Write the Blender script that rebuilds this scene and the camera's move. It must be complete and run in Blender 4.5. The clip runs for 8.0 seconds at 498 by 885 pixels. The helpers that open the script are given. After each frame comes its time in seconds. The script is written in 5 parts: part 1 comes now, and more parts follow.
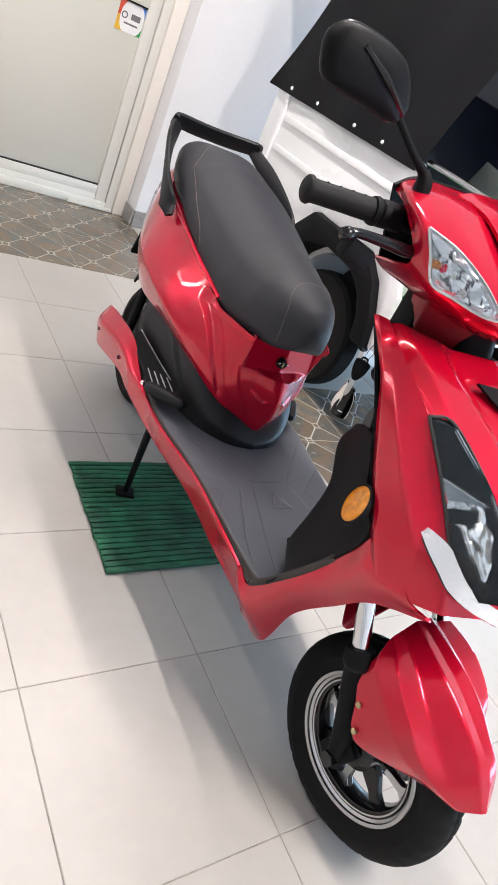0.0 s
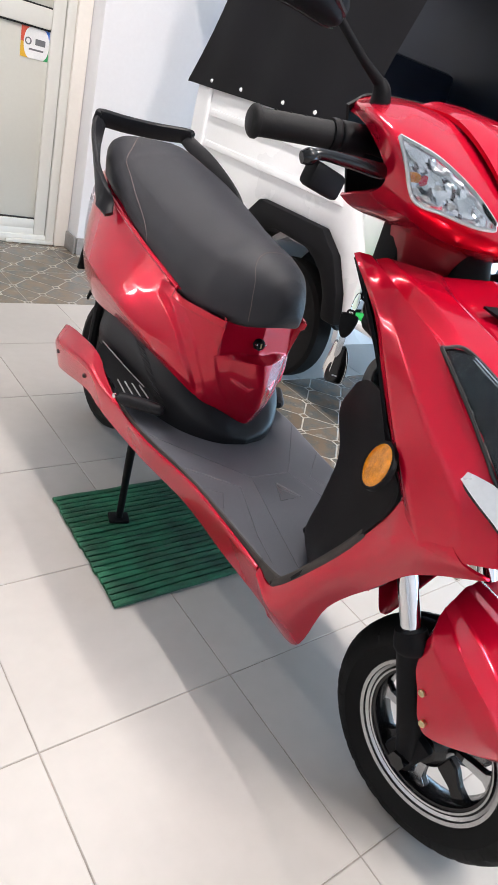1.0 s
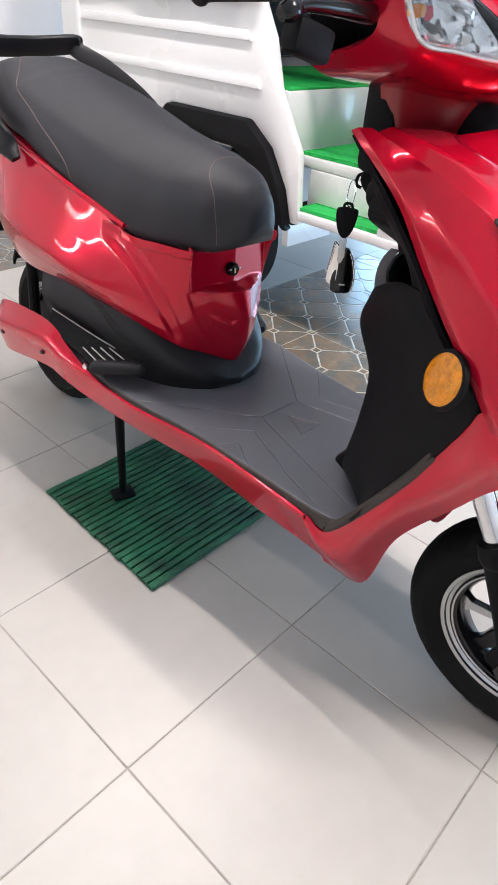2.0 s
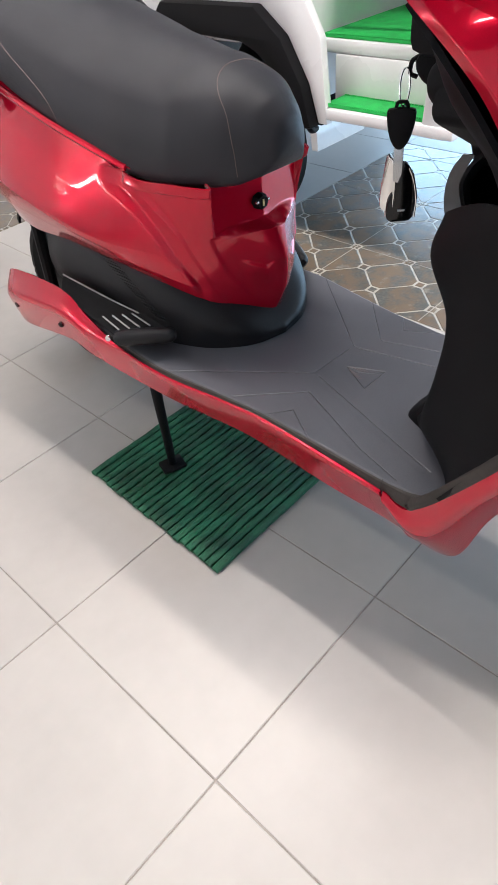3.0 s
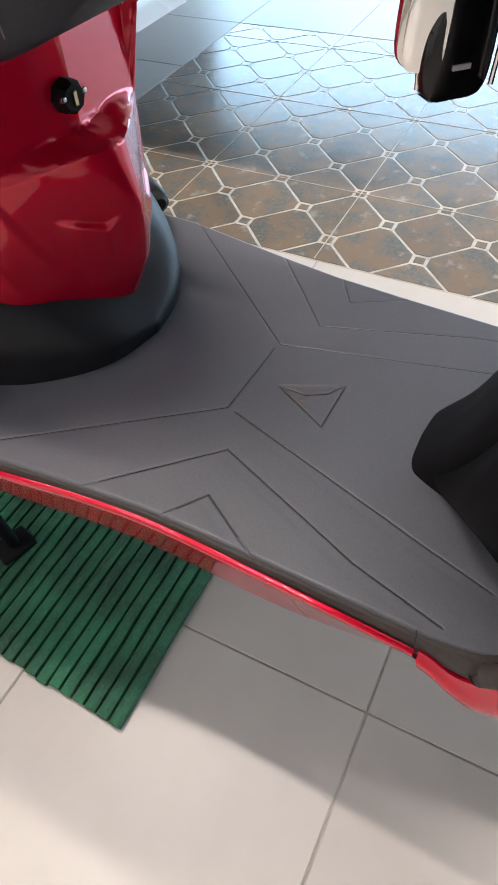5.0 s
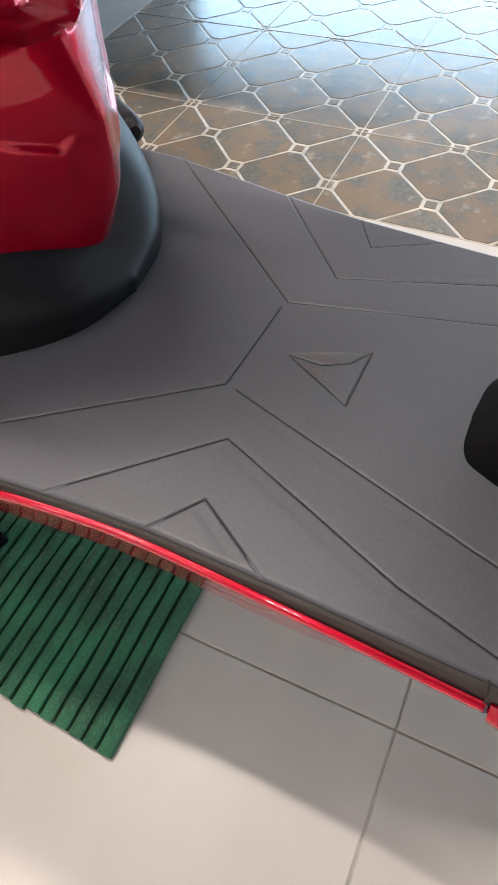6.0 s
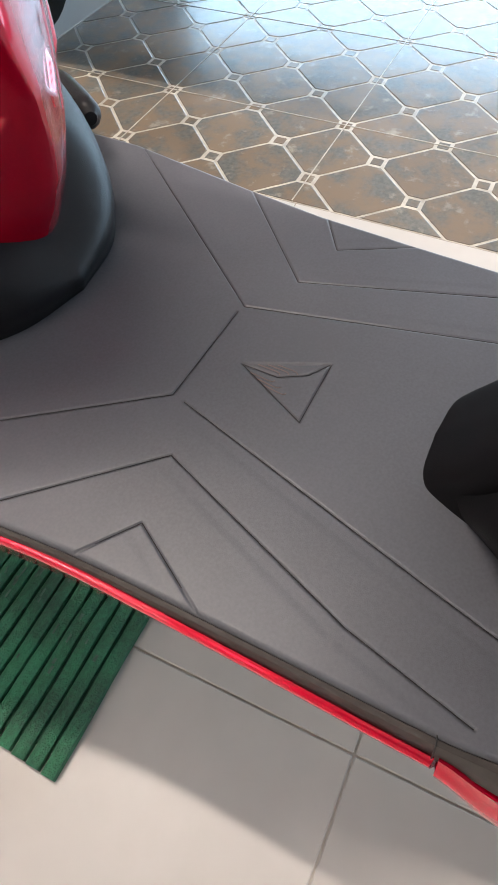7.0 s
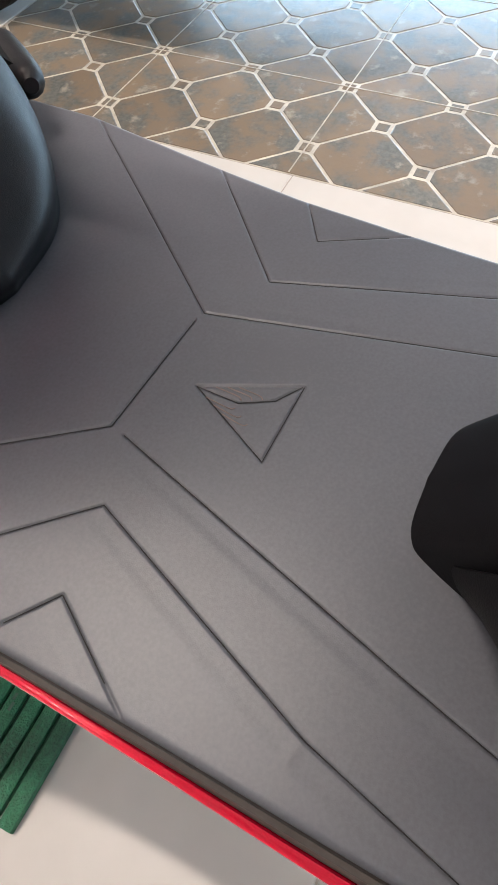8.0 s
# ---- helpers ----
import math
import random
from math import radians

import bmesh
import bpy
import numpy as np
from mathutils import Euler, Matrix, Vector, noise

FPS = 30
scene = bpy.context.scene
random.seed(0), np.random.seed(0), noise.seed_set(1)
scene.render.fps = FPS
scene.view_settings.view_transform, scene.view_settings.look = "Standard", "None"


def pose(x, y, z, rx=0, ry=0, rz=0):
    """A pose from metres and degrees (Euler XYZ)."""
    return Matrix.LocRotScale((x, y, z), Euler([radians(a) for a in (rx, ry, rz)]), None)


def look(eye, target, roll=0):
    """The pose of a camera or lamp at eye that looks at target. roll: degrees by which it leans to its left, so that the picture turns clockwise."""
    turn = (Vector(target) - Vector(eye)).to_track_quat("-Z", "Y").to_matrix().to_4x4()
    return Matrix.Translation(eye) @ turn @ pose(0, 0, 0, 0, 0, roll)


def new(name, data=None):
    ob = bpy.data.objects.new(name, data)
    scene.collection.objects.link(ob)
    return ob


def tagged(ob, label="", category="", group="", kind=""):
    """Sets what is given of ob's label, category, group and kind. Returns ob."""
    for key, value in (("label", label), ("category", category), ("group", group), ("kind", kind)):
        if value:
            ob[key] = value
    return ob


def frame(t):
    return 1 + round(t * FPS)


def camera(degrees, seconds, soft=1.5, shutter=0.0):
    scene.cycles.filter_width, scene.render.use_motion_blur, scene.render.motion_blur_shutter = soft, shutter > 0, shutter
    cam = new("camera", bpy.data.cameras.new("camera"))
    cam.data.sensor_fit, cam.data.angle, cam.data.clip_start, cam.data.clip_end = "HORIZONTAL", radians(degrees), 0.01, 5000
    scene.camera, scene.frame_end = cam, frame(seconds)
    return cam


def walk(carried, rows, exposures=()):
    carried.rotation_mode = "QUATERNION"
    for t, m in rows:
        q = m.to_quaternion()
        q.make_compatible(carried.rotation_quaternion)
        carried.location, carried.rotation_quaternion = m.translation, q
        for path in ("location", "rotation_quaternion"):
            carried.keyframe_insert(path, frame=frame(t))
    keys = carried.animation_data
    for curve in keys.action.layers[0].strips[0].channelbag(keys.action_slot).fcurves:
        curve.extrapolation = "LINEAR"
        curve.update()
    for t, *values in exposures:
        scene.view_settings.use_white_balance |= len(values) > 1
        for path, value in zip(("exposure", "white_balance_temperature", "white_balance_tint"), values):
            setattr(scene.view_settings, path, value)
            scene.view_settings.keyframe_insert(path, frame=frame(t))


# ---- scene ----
cam = camera(42.7, 8.0)
PATH = [
    (0, (-0.376, -0.661, 1.142), (0.805, 0.604, 0.14), 27.3),
    (0.5, (-0.349, -0.652, 1.101), (0.847, 0.605, 0.106), 23.1),
    (1, (-0.319, -0.607, 1.039), (0.9, 0.664, 0.09), 16.6),
    (1.5, (-0.32, -0.509, 1.026), (0.919, 0.646, -0.038), 10.9),
    (1.7, (-0.318, -0.479, 1.011), (0.928, 0.623, -0.101), 8.1),
    (2.8, (-0.19, -0.355, 0.979), (0.917, 0.759, -0.26), -4.3),
    (3, (-0.169, -0.326, 0.972), (0.842, 0.748, -0.378), -6.2),
    (3.5, (-0.124, -0.286, 0.967), (0.935, 0.734, -0.389), -4.1),
    (4, (-0.043, -0.184, 0.925), (1.047, 0.647, -0.531), -3.5),
    (4.5, (0.067, -0.066, 0.856), (1.186, 0.669, -0.629), -4.4),
    (4.7, (0.103, -0.043, 0.822), (1.21, 0.638, -0.698), -4.3),
    (5.8, (0.222, 0.024, 0.707), (1.295, 0.658, -0.857), -6.5),
    (6, (0.224, 0.033, 0.696), (1.252, 0.625, -0.914), -6.0),
    (6.2, (0.232, 0.039, 0.681), (1.222, 0.596, -0.965), -5.4),
    (6.5, (0.233, 0.04, 0.683), (1.251, 0.547, -0.962), -2.6),
    (6.8, (0.239, 0.032, 0.684), (1.263, 0.571, -0.947), -3.4),
    (6.9, (0.25, 0.027, 0.682), (1.252, 0.554, -0.967), -3.0),
    (7, (0.265, 0.024, 0.678), (1.291, 0.57, -0.949), -3.2),
    (7.5, (0.325, 0.022, 0.663), (1.334, 0.581, -0.972), -4.1),
    (8, (0.348, 0.027, 0.638), (1.284, 0.584, -1.039), -5.8),
]
walk(cam, [(t, look(eye, target, roll)) for t, eye, target, roll in PATH], ((0.0, 0.22, 6350, 11), (1.5, 0.24, 6250, 11), (3.0, 0.14, 6300, 11), (3.5, 0.22, 6350, 11), (4.0, 0.28, 6450, 12), (4.5, 0.16, 6550, 12), (6.0, 0.24, 6900, 13), (6.5, 0.44, 6900, 13), (7.0, 0.32, 6900, 13), (7.5, 0.22, 6900, 13), (8.0, 0.42, 6900, 13)))

# ---- world, daylight and lamps ----
world = bpy.data.worlds.new("world")
scene.world = world
world.use_nodes = True
wn = world.node_tree
sky = wn.nodes.new("ShaderNodeTexSky")
sky.sky_type = "NISHITA"
sky.sun_disc = False
sky.sun_elevation = radians(52)
sky.sun_rotation = radians(200)
wn.links.new(sky.outputs[0], wn.nodes["Background"].inputs[0])
wn.nodes["Background"].inputs[1].default_value = 0.15

sun = new("sun", bpy.data.lights.new("sun", "SUN"))
sun.data.energy, sun.data.angle, sun.data.color = 3.0, radians(0.5), (1.0, 0.95, 0.88)
sun.matrix_world = look((2, -6, 8), (4.6, 0, 0))


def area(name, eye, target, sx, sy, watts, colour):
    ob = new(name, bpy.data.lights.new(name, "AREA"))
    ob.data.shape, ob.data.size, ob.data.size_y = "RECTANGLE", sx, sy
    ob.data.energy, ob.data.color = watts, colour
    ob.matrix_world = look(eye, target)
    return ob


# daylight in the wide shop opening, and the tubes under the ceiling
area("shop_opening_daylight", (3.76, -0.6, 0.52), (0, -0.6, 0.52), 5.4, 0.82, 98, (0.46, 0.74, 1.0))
TUBES = ((0.74, 0.92, 50), (0.74, -1.45, 96), (-1.15, 1.60, 20))
for tx, ty, watts in TUBES:
    area("tube_light_beam", (tx, ty, 2.92), (tx, ty, 0), 0.07, 1.20, watts, (1.0, 0.91, 0.84))

# added beams, out of view, that put two bright streaks on the red side cover
for tz in (0.89, 1.21):
    area("streak_helper_beam", (-2.40, 2.77, tz), (-0.30, 0.8, 0.75), 1.25, 0.03, 9, (1.0, 0.95, 0.90))

# ---- materials ----


def mat(name, colour, rough=0.5, metal=0.0, coat=0.0, vary=0.08, scale=6.0, fine=120.0, bump=0.0, bump_scale=200.0,
        spread=0.0, rough_vary=0.05, second=None, random_part=0.0, ior=1.5, spec=0.5):
    """A surface with broad and fine variation of colour and roughness, and a fine relief."""
    m = bpy.data.materials.new(name)
    m.use_nodes = True
    nt, nodes = m.node_tree, m.node_tree.nodes
    b = nodes["Principled BSDF"]
    b.inputs["Roughness"].default_value, b.inputs["Metallic"].default_value = rough, metal
    b.inputs["Coat Weight"].default_value, b.inputs["Coat Roughness"].default_value = coat, 0.03
    b.inputs["IOR"].default_value = ior
    b.inputs["Specular IOR Level"].default_value = spec
    tc = nodes.new("ShaderNodeTexCoord")
    big, small = nodes.new("ShaderNodeTexNoise"), nodes.new("ShaderNodeTexNoise")
    big.inputs["Scale"].default_value, big.inputs["Detail"].default_value = scale, 5
    small.inputs["Scale"].default_value, small.inputs["Detail"].default_value = fine, 3
    where = tc.outputs["Object"]
    if random_part:
        oi, sh = nodes.new("ShaderNodeObjectInfo"), nodes.new("ShaderNodeVectorMath")
        sh.operation = "MULTIPLY_ADD"
        nt.links.new(oi.outputs["Random"], sh.inputs[0])
        sh.inputs[1].default_value = (37.0, 53.0, 0.0)
        nt.links.new(where, sh.inputs[2])
        where = sh.outputs[0]
    for n in (big, small):
        nt.links.new(where, n.inputs["Vector"])
    mixn = nodes.new("ShaderNodeMath")
    mixn.operation = "MULTIPLY_ADD"
    mixn.inputs[1].default_value = 0.35
    nt.links.new(small.outputs[0], mixn.inputs[0])
    half = nodes.new("ShaderNodeMath")
    half.operation = "MULTIPLY"
    half.inputs[1].default_value = 0.65
    nt.links.new(big.outputs[0], half.inputs[0])
    nt.links.new(half.outputs[0], mixn.inputs[2])
    ramp = nodes.new("ShaderNodeValToRGB")
    c = np.array(colour[:3])
    lo_at, hi_at = (0.0, 1.0) if spread else (0.36, 0.64)
    low = c * (1 - vary)
    high = np.array(second) if second is not None else np.minimum(c * (1 + vary), 1.0)
    ramp.color_ramp.elements[0].position, ramp.color_ramp.elements[1].position = lo_at, hi_at
    ramp.color_ramp.elements[0].color, ramp.color_ramp.elements[1].color = (*low, 1), (*high, 1)
    nt.links.new(mixn.outputs[0], ramp.inputs[0])
    out = ramp.outputs[0]
    if random_part:
        info, hsv, sc = nodes.new("ShaderNodeObjectInfo"), nodes.new("ShaderNodeHueSaturation"), nodes.new("ShaderNodeMapRange")
        sc.inputs["To Min"].default_value, sc.inputs["To Max"].default_value = 1 - random_part, 1 + random_part
        nt.links.new(info.outputs["Random"], sc.inputs["Value"])
        nt.links.new(sc.outputs[0], hsv.inputs["Value"])
        nt.links.new(out, hsv.inputs["Color"])
        out = hsv.outputs[0]
    nt.links.new(out, b.inputs["Base Color"])
    rr = nodes.new("ShaderNodeMapRange")
    rr.inputs["To Min"].default_value, rr.inputs["To Max"].default_value = max(rough - rough_vary, 0.02), rough + rough_vary
    nt.links.new(big.outputs[0], rr.inputs["Value"])
    nt.links.new(rr.outputs[0], b.inputs["Roughness"])
    if bump:
        bt, bp = nodes.new("ShaderNodeTexNoise"), nodes.new("ShaderNodeBump")
        bt.inputs["Scale"].default_value, bt.inputs["Detail"].default_value = bump_scale, 4
        bp.inputs["Strength"].default_value, bp.inputs["Distance"].default_value = bump, 0.002
        nt.links.new(where, bt.inputs["Vector"])
        nt.links.new(bt.outputs[0], bp.inputs["Height"])
        nt.links.new(bp.outputs[0], b.inputs["Normal"])
    return m


def glass(name, colour=(1, 1, 1), rough=0.02, alpha=0.25):
    """A thin clear cover: mostly see-through, with a glossy skin."""
    m = bpy.data.materials.new(name)
    m.use_nodes = True
    nt, nodes = m.node_tree, m.node_tree.nodes
    nodes.remove(nodes["Principled BSDF"])
    tr, gl, mx, fr = (nodes.new("ShaderNodeBsdfTransparent"), nodes.new("ShaderNodeBsdfGlossy"),
                      nodes.new("ShaderNodeMixShader"), nodes.new("ShaderNodeFresnel"))
    tr.inputs[0].default_value = (*colour, 1)
    gl.inputs["Roughness"].default_value = rough
    fr.inputs[0].default_value = 1.5
    nt.links.new(fr.outputs[0], mx.inputs[0])
    nt.links.new(tr.outputs[0], mx.inputs[1])
    nt.links.new(gl.outputs[0], mx.inputs[2])
    nt.links.new(mx.outputs[0], nodes["Material Output"].inputs[0])
    return m


def glow(name, colour, strength):
    m = bpy.data.materials.new(name)
    m.use_nodes = True
    b = m.node_tree.nodes["Principled BSDF"]
    b.inputs["Base Color"].default_value = (0.8, 0.8, 0.8, 1)
    b.inputs["Emission Color"].default_value = (*colour, 1)
    b.inputs["Emission Strength"].default_value = strength
    return m


RED = mat("red_metallic_paint", (0.52, 0.003, 0.025), 0.22, 0.40, 0.85, 0.12, 3, 900, rough_vary=0.03, spec=0.05)
RED_IN = mat("red_plastic_inner", (0.22, 0.006, 0.012), 0.4, 0.0, 0.2, 0.08, 5, 300)
BLACK = mat("black_plastic", (0.005, 0.005, 0.006), 0.55, 0, 0, 0.15, 8, 300, bump=0.12, bump_scale=900, spec=0.11)
BLACK_GLOSS = mat("black_gloss_plastic", (0.004, 0.004, 0.005), 0.20, 0, 0.1, 0.1, 8, 200, spec=0.4)
GREY_PLASTIC = mat("dark_grey_floor_plastic", (0.090, 0.094, 0.110), 0.42, 0, 0, 0.16, 4, 500, bump=0.06, bump_scale=1500, spec=0.44)
SIDE_PLASTIC = mat("charcoal_side_plastic", (0.011, 0.011, 0.013), 0.42, 0, 0, 0.12, 5, 400, bump=0.12, bump_scale=1200, spec=0.22)
SEAT = mat("dark_leatherette", (0.025, 0.025, 0.030), 0.50, 0, 0, 0.10, 5, 700, bump=0.30, bump_scale=1400, spec=0.32)
STITCH = mat("beige_stitching", (0.16, 0.115, 0.105), 0.8)
RUBBER = mat("tyre_rubber", (0.006, 0.006, 0.006), 0.75, 0, 0, 0.25, 14, 300, bump=0.3, bump_scale=500, spec=0.2)
GRIP = mat("grip_rubber", (0.008, 0.008, 0.009), 0.60, 0, 0, 0.15, 10, 400, bump=0.2, bump_scale=900, spec=0.2)
CHROME = mat("chrome", (0.72, 0.73, 0.75), 0.10, 1.0, 0, 0.05, 6, 200)
ALLOY = mat("machined_alloy", (0.46, 0.47, 0.48), 0.25, 1.0, 0, 0.10, 8, 300)
TRIM = mat("brown_grey_rubber_trim", (0.052, 0.045, 0.041), 0.55, 0, 0, 0.2, 12, 200, spec=0.22)
RIM_GLOSS = mat("glossy_grey_rim", (0.03, 0.032, 0.036), 0.16, 0, 0.8, 0.1, 8, 200)
STEEL = mat("zinc_bolt", (0.46, 0.39, 0.22), 0.32, 1.0, 0, 0.15, 30, 400)
MIRROR = mat("mirror_glass", (0.85, 0.86, 0.88), 0.03, 1.0, 0, 0.02, 4, 50)
AMBER = mat("amber_reflector", (0.66, 0.23, 0.001), 0.18, 0, 0.3, 0.25, 90, 400, bump=0.8, bump_scale=140, spec=0.4)
SILVER = mat("silver_trim", (0.70, 0.71, 0.72), 0.28, 0.55, 0.5, 0.05, 5, 200)
REFLECTOR = mat("lamp_reflector", (0.78, 0.79, 0.80), 0.14, 0.9, 0, 0.10, 20, 120)
LENS = glass("clear_lens", (0.93, 0.95, 0.96), 0.02)
LENS_AMBER = mat("amber_bulb", (0.8, 0.25, 0.01), 0.2, 0, 0.5)
TILE = mat("light_floor_tile", (0.42, 0.395, 0.365), 0.40, 0, 0, 0.14, 3.2, 26, second=(0.485, 0.462, 0.435), random_part=0.02, rough_vary=0.05, bump=0.03, bump_scale=60, spread=1)
GROUT = mat("tile_grout", (0.29, 0.265, 0.235), 0.85, 0, 0, 0.35, 5, 60)


def slate_stone():
    """Dark slate glaze with rusty clouds and pale worn patches, each stone different."""
    m = bpy.data.materials.new("slate_parking_tile")
    m.use_nodes = True
    nt, nodes = m.node_tree, m.node_tree.nodes
    b = nodes["Principled BSDF"]
    tc, info, sh = nodes.new("ShaderNodeTexCoord"), nodes.new("ShaderNodeObjectInfo"), nodes.new("ShaderNodeVectorMath")
    sh.operation = "MULTIPLY_ADD"
    nt.links.new(info.outputs["Random"], sh.inputs[0])
    sh.inputs[1].default_value = (37.0, 53.0, 0.0)
    nt.links.new(tc.outputs["Object"], sh.inputs[2])

    def cloud(scale, detail, lo, hi):
        n, r = nodes.new("ShaderNodeTexNoise"), nodes.new("ShaderNodeMapRange")
        n.inputs["Scale"].default_value, n.inputs["Detail"].default_value = scale, detail
        n.inputs["Roughness"].default_value = 0.62
        nt.links.new(sh.outputs[0], n.inputs["Vector"])
        r.inputs["From Min"].default_value, r.inputs["From Max"].default_value = lo, hi
        nt.links.new(n.outputs[0], r.inputs["Value"])
        return r.outputs[0], n.outputs[0]

    def blend(fac, a, c):
        x = nodes.new("ShaderNodeMix")
        x.data_type = "RGBA"
        nt.links.new(fac, x.inputs[0])
        for k, v in ((6, a), (7, c)):
            if isinstance(v, tuple):
                x.inputs[k].default_value = (*v, 1)
            else:
                nt.links.new(v, x.inputs[k])
        return x.outputs[2]

    rust, rust_raw = cloud(14, 5, 0.40, 0.58)
    pale, pale_raw = cloud(24, 7, 0.58, 0.70)
    grain, grain_raw = cloud(110, 4, 0.35, 0.65)
    base = blend(grain, (0.086, 0.090, 0.084), (0.128, 0.128, 0.116))
    col = blend(pale, blend(rust, base, (0.165, 0.125, 0.088)), (0.250, 0.226, 0.186))
    hsv, sc = nodes.new("ShaderNodeHueSaturation"), nodes.new("ShaderNodeMapRange")
    sc.inputs["To Min"].default_value, sc.inputs["To Max"].default_value = 0.86, 1.14
    nt.links.new(info.outputs["Random"], sc.inputs["Value"])
    nt.links.new(sc.outputs[0], hsv.inputs["Value"])
    nt.links.new(col, hsv.inputs["Color"])
    nt.links.new(hsv.outputs[0], b.inputs["Base Color"])
    rr, bp = nodes.new("ShaderNodeMapRange"), nodes.new("ShaderNodeBump")
    rr.inputs["To Min"].default_value, rr.inputs["To Max"].default_value = 0.12, 0.28
    nt.links.new(rust_raw, rr.inputs["Value"])
    nt.links.new(rr.outputs[0], b.inputs["Roughness"])
    bp.inputs["Strength"].default_value, bp.inputs["Distance"].default_value = 0.35, 0.002
    nt.links.new(pale_raw, bp.inputs["Height"])
    nt.links.new(bp.outputs[0], b.inputs["Normal"])
    return m


STONE = slate_stone()
BAND = mat("cream_tile_band", (0.36, 0.33, 0.275), 0.32, 0, 0, 0.30, 14, 90, bump=0.1, bump_scale=200, spec=0.5)
WALL = mat("white_wall_paint", (0.80, 0.80, 0.82), 0.6, 0, 0, 0.02, 1.5, 60, bump=0.15, bump_scale=120)
REVEAL = mat("cream_wall_paint", (0.78, 0.74, 0.68), 0.6, 0, 0, 0.03, 3, 60, bump=0.15, bump_scale=120)
CEIL = mat("ceiling_paint", (0.78, 0.78, 0.77), 0.8, 0, 0, 0.02, 2, 60)
SKIRT = mat("grey_skirting_tile", (0.24, 0.23, 0.22), 0.4, 0, 0, 0.25, 12, 90)
DOOR_FRAME = mat("white_aluminium", (0.70, 0.69, 0.64), 0.38, 0, 0.2, 0.02, 3, 80)
DOOR_PANEL = mat("ivory_door_panel", (0.60, 0.59, 0.53), 0.45, 0, 0, 0.02, 2, 90)
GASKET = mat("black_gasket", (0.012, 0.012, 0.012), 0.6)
STICKER = mat("white_sticker", (0.80, 0.80, 0.80), 0.4)
S_BLUE, S_RED = mat("sticker_blue", (0.05, 0.18, 0.62), 0.4), mat("sticker_red", (0.62, 0.09, 0.05), 0.4)
S_GREEN, S_YELLOW = mat("sticker_green", (0.03, 0.30, 0.10), 0.4), mat("sticker_yellow", (0.72, 0.42, 0.03), 0.4)
S_GREY = mat("sticker_grey_ink", (0.16, 0.16, 0.17), 0.5)
VAN_WHITE = mat("white_vehicle_paint", (0.78, 0.79, 0.80), 0.28, 0, 0.6, 0.02, 2, 80)
CANVAS = mat("black_canvas", (0.013, 0.013, 0.017), 0.60, 0, 0, 0.25, 3.5, 500, bump=0.6, bump_scale=9, spec=0.3)
NAVY = mat("navy_vinyl", (0.010, 0.013, 0.030), 0.42, 0, 0, 0.2, 4, 200)
GREY_METAL = mat("grey_green_panel", (0.12, 0.14, 0.14), 0.45, 0, 0, 0.15, 5, 200)
GREEN_TURF = mat("bright_green_mat", (0.012, 0.42, 0.075), 0.7, 0, 0, 0.2, 40, 700, bump=0.6, bump_scale=800)
GREEN_MAT = mat("dark_green_ribbed_mat", (0.006, 0.090, 0.040), 0.62, 0, 0, 0.5, 16, 260, second=(0.013, 0.155, 0.070), bump=0.9, bump_scale=500)
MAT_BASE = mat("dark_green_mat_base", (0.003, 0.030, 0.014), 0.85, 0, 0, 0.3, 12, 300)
WORN = mat("dusty_scuff", (0.055, 0.105, 0.075), 0.8, 0, 0, 0.4, 60, 300)
WORN_RIB = mat("worn_grey_rib", (0.30, 0.30, 0.30), 0.5, 0, 0, 0.3, 60, 300)
CONCRETE = mat("outdoor_concrete", (0.33, 0.32, 0.30), 0.8, 0, 0, 0.2, 2, 40, bump=0.3, bump_scale=60)
TUBE = glow("tube_glow", (1.0, 0.96, 0.92), 9.0)
FOB_CHROME = mat("fob_chrome", (0.80, 0.78, 0.75), 0.12, 1.0)

# ---- mesh helpers ----


def finish(bm, angle=35):
    bmesh.ops.recalc_face_normals(bm, faces=bm.faces)
    for f in bm.faces:
        f.smooth = True
    for e in bm.edges:
        if len(e.link_faces) == 2 and e.calc_face_angle(0) > radians(angle):
            e.smooth = False


def mesh_of(name, bm, material, angle=35):
    finish(bm, angle)
    me = bpy.data.meshes.new(name)
    bm.to_mesh(me)
    bm.free()
    me.materials.append(material)
    return me


def part(name, bm, material, parent=None, label="", angle=35):
    ob = new(name, mesh_of(name, bm, material, angle))
    ob.parent = parent
    if label:
        tagged(ob, label)
    return ob


def thing(name, label, category, at=(0, 0, 0), group="", kind=""):
    ob = new(name)
    ob.empty_display_size = 0.05
    ob.location = at
    return tagged(ob, label, category, group, kind)


def curve(points, n):
    """n points along a smooth line through the given ones."""
    p = [Vector(q) for q in points]
    if len(p) == 2:
        return [p[0].lerp(p[1], i / (n - 1)) for i in range(n)]
    p = [2 * p[0] - p[1]] + p + [2 * p[-1] - p[-2]]
    res = []
    for i in range(n):
        u = i / (n - 1) * (len(p) - 3)
        k = min(int(u), len(p) - 4)
        f = u - k
        a, b, c, d = p[k:k + 4]
        res.append(0.5 * (2 * b + (c - a) * f + (2 * a - 5 * b + 4 * c - d) * f * f + (3 * b - a - 3 * c + d) * f ** 3))
    return res


def grid_faces(bm, rows, close=False):
    vs = [[bm.verts.new(q) for q in r] for r in rows]
    for a, b in zip(vs, vs[1:]):
        n = len(a)
        for j in range(n if close else n - 1):
            k = (j + 1) % n
            bm.faces.new((a[j], a[k], b[k], b[j]))
    return vs


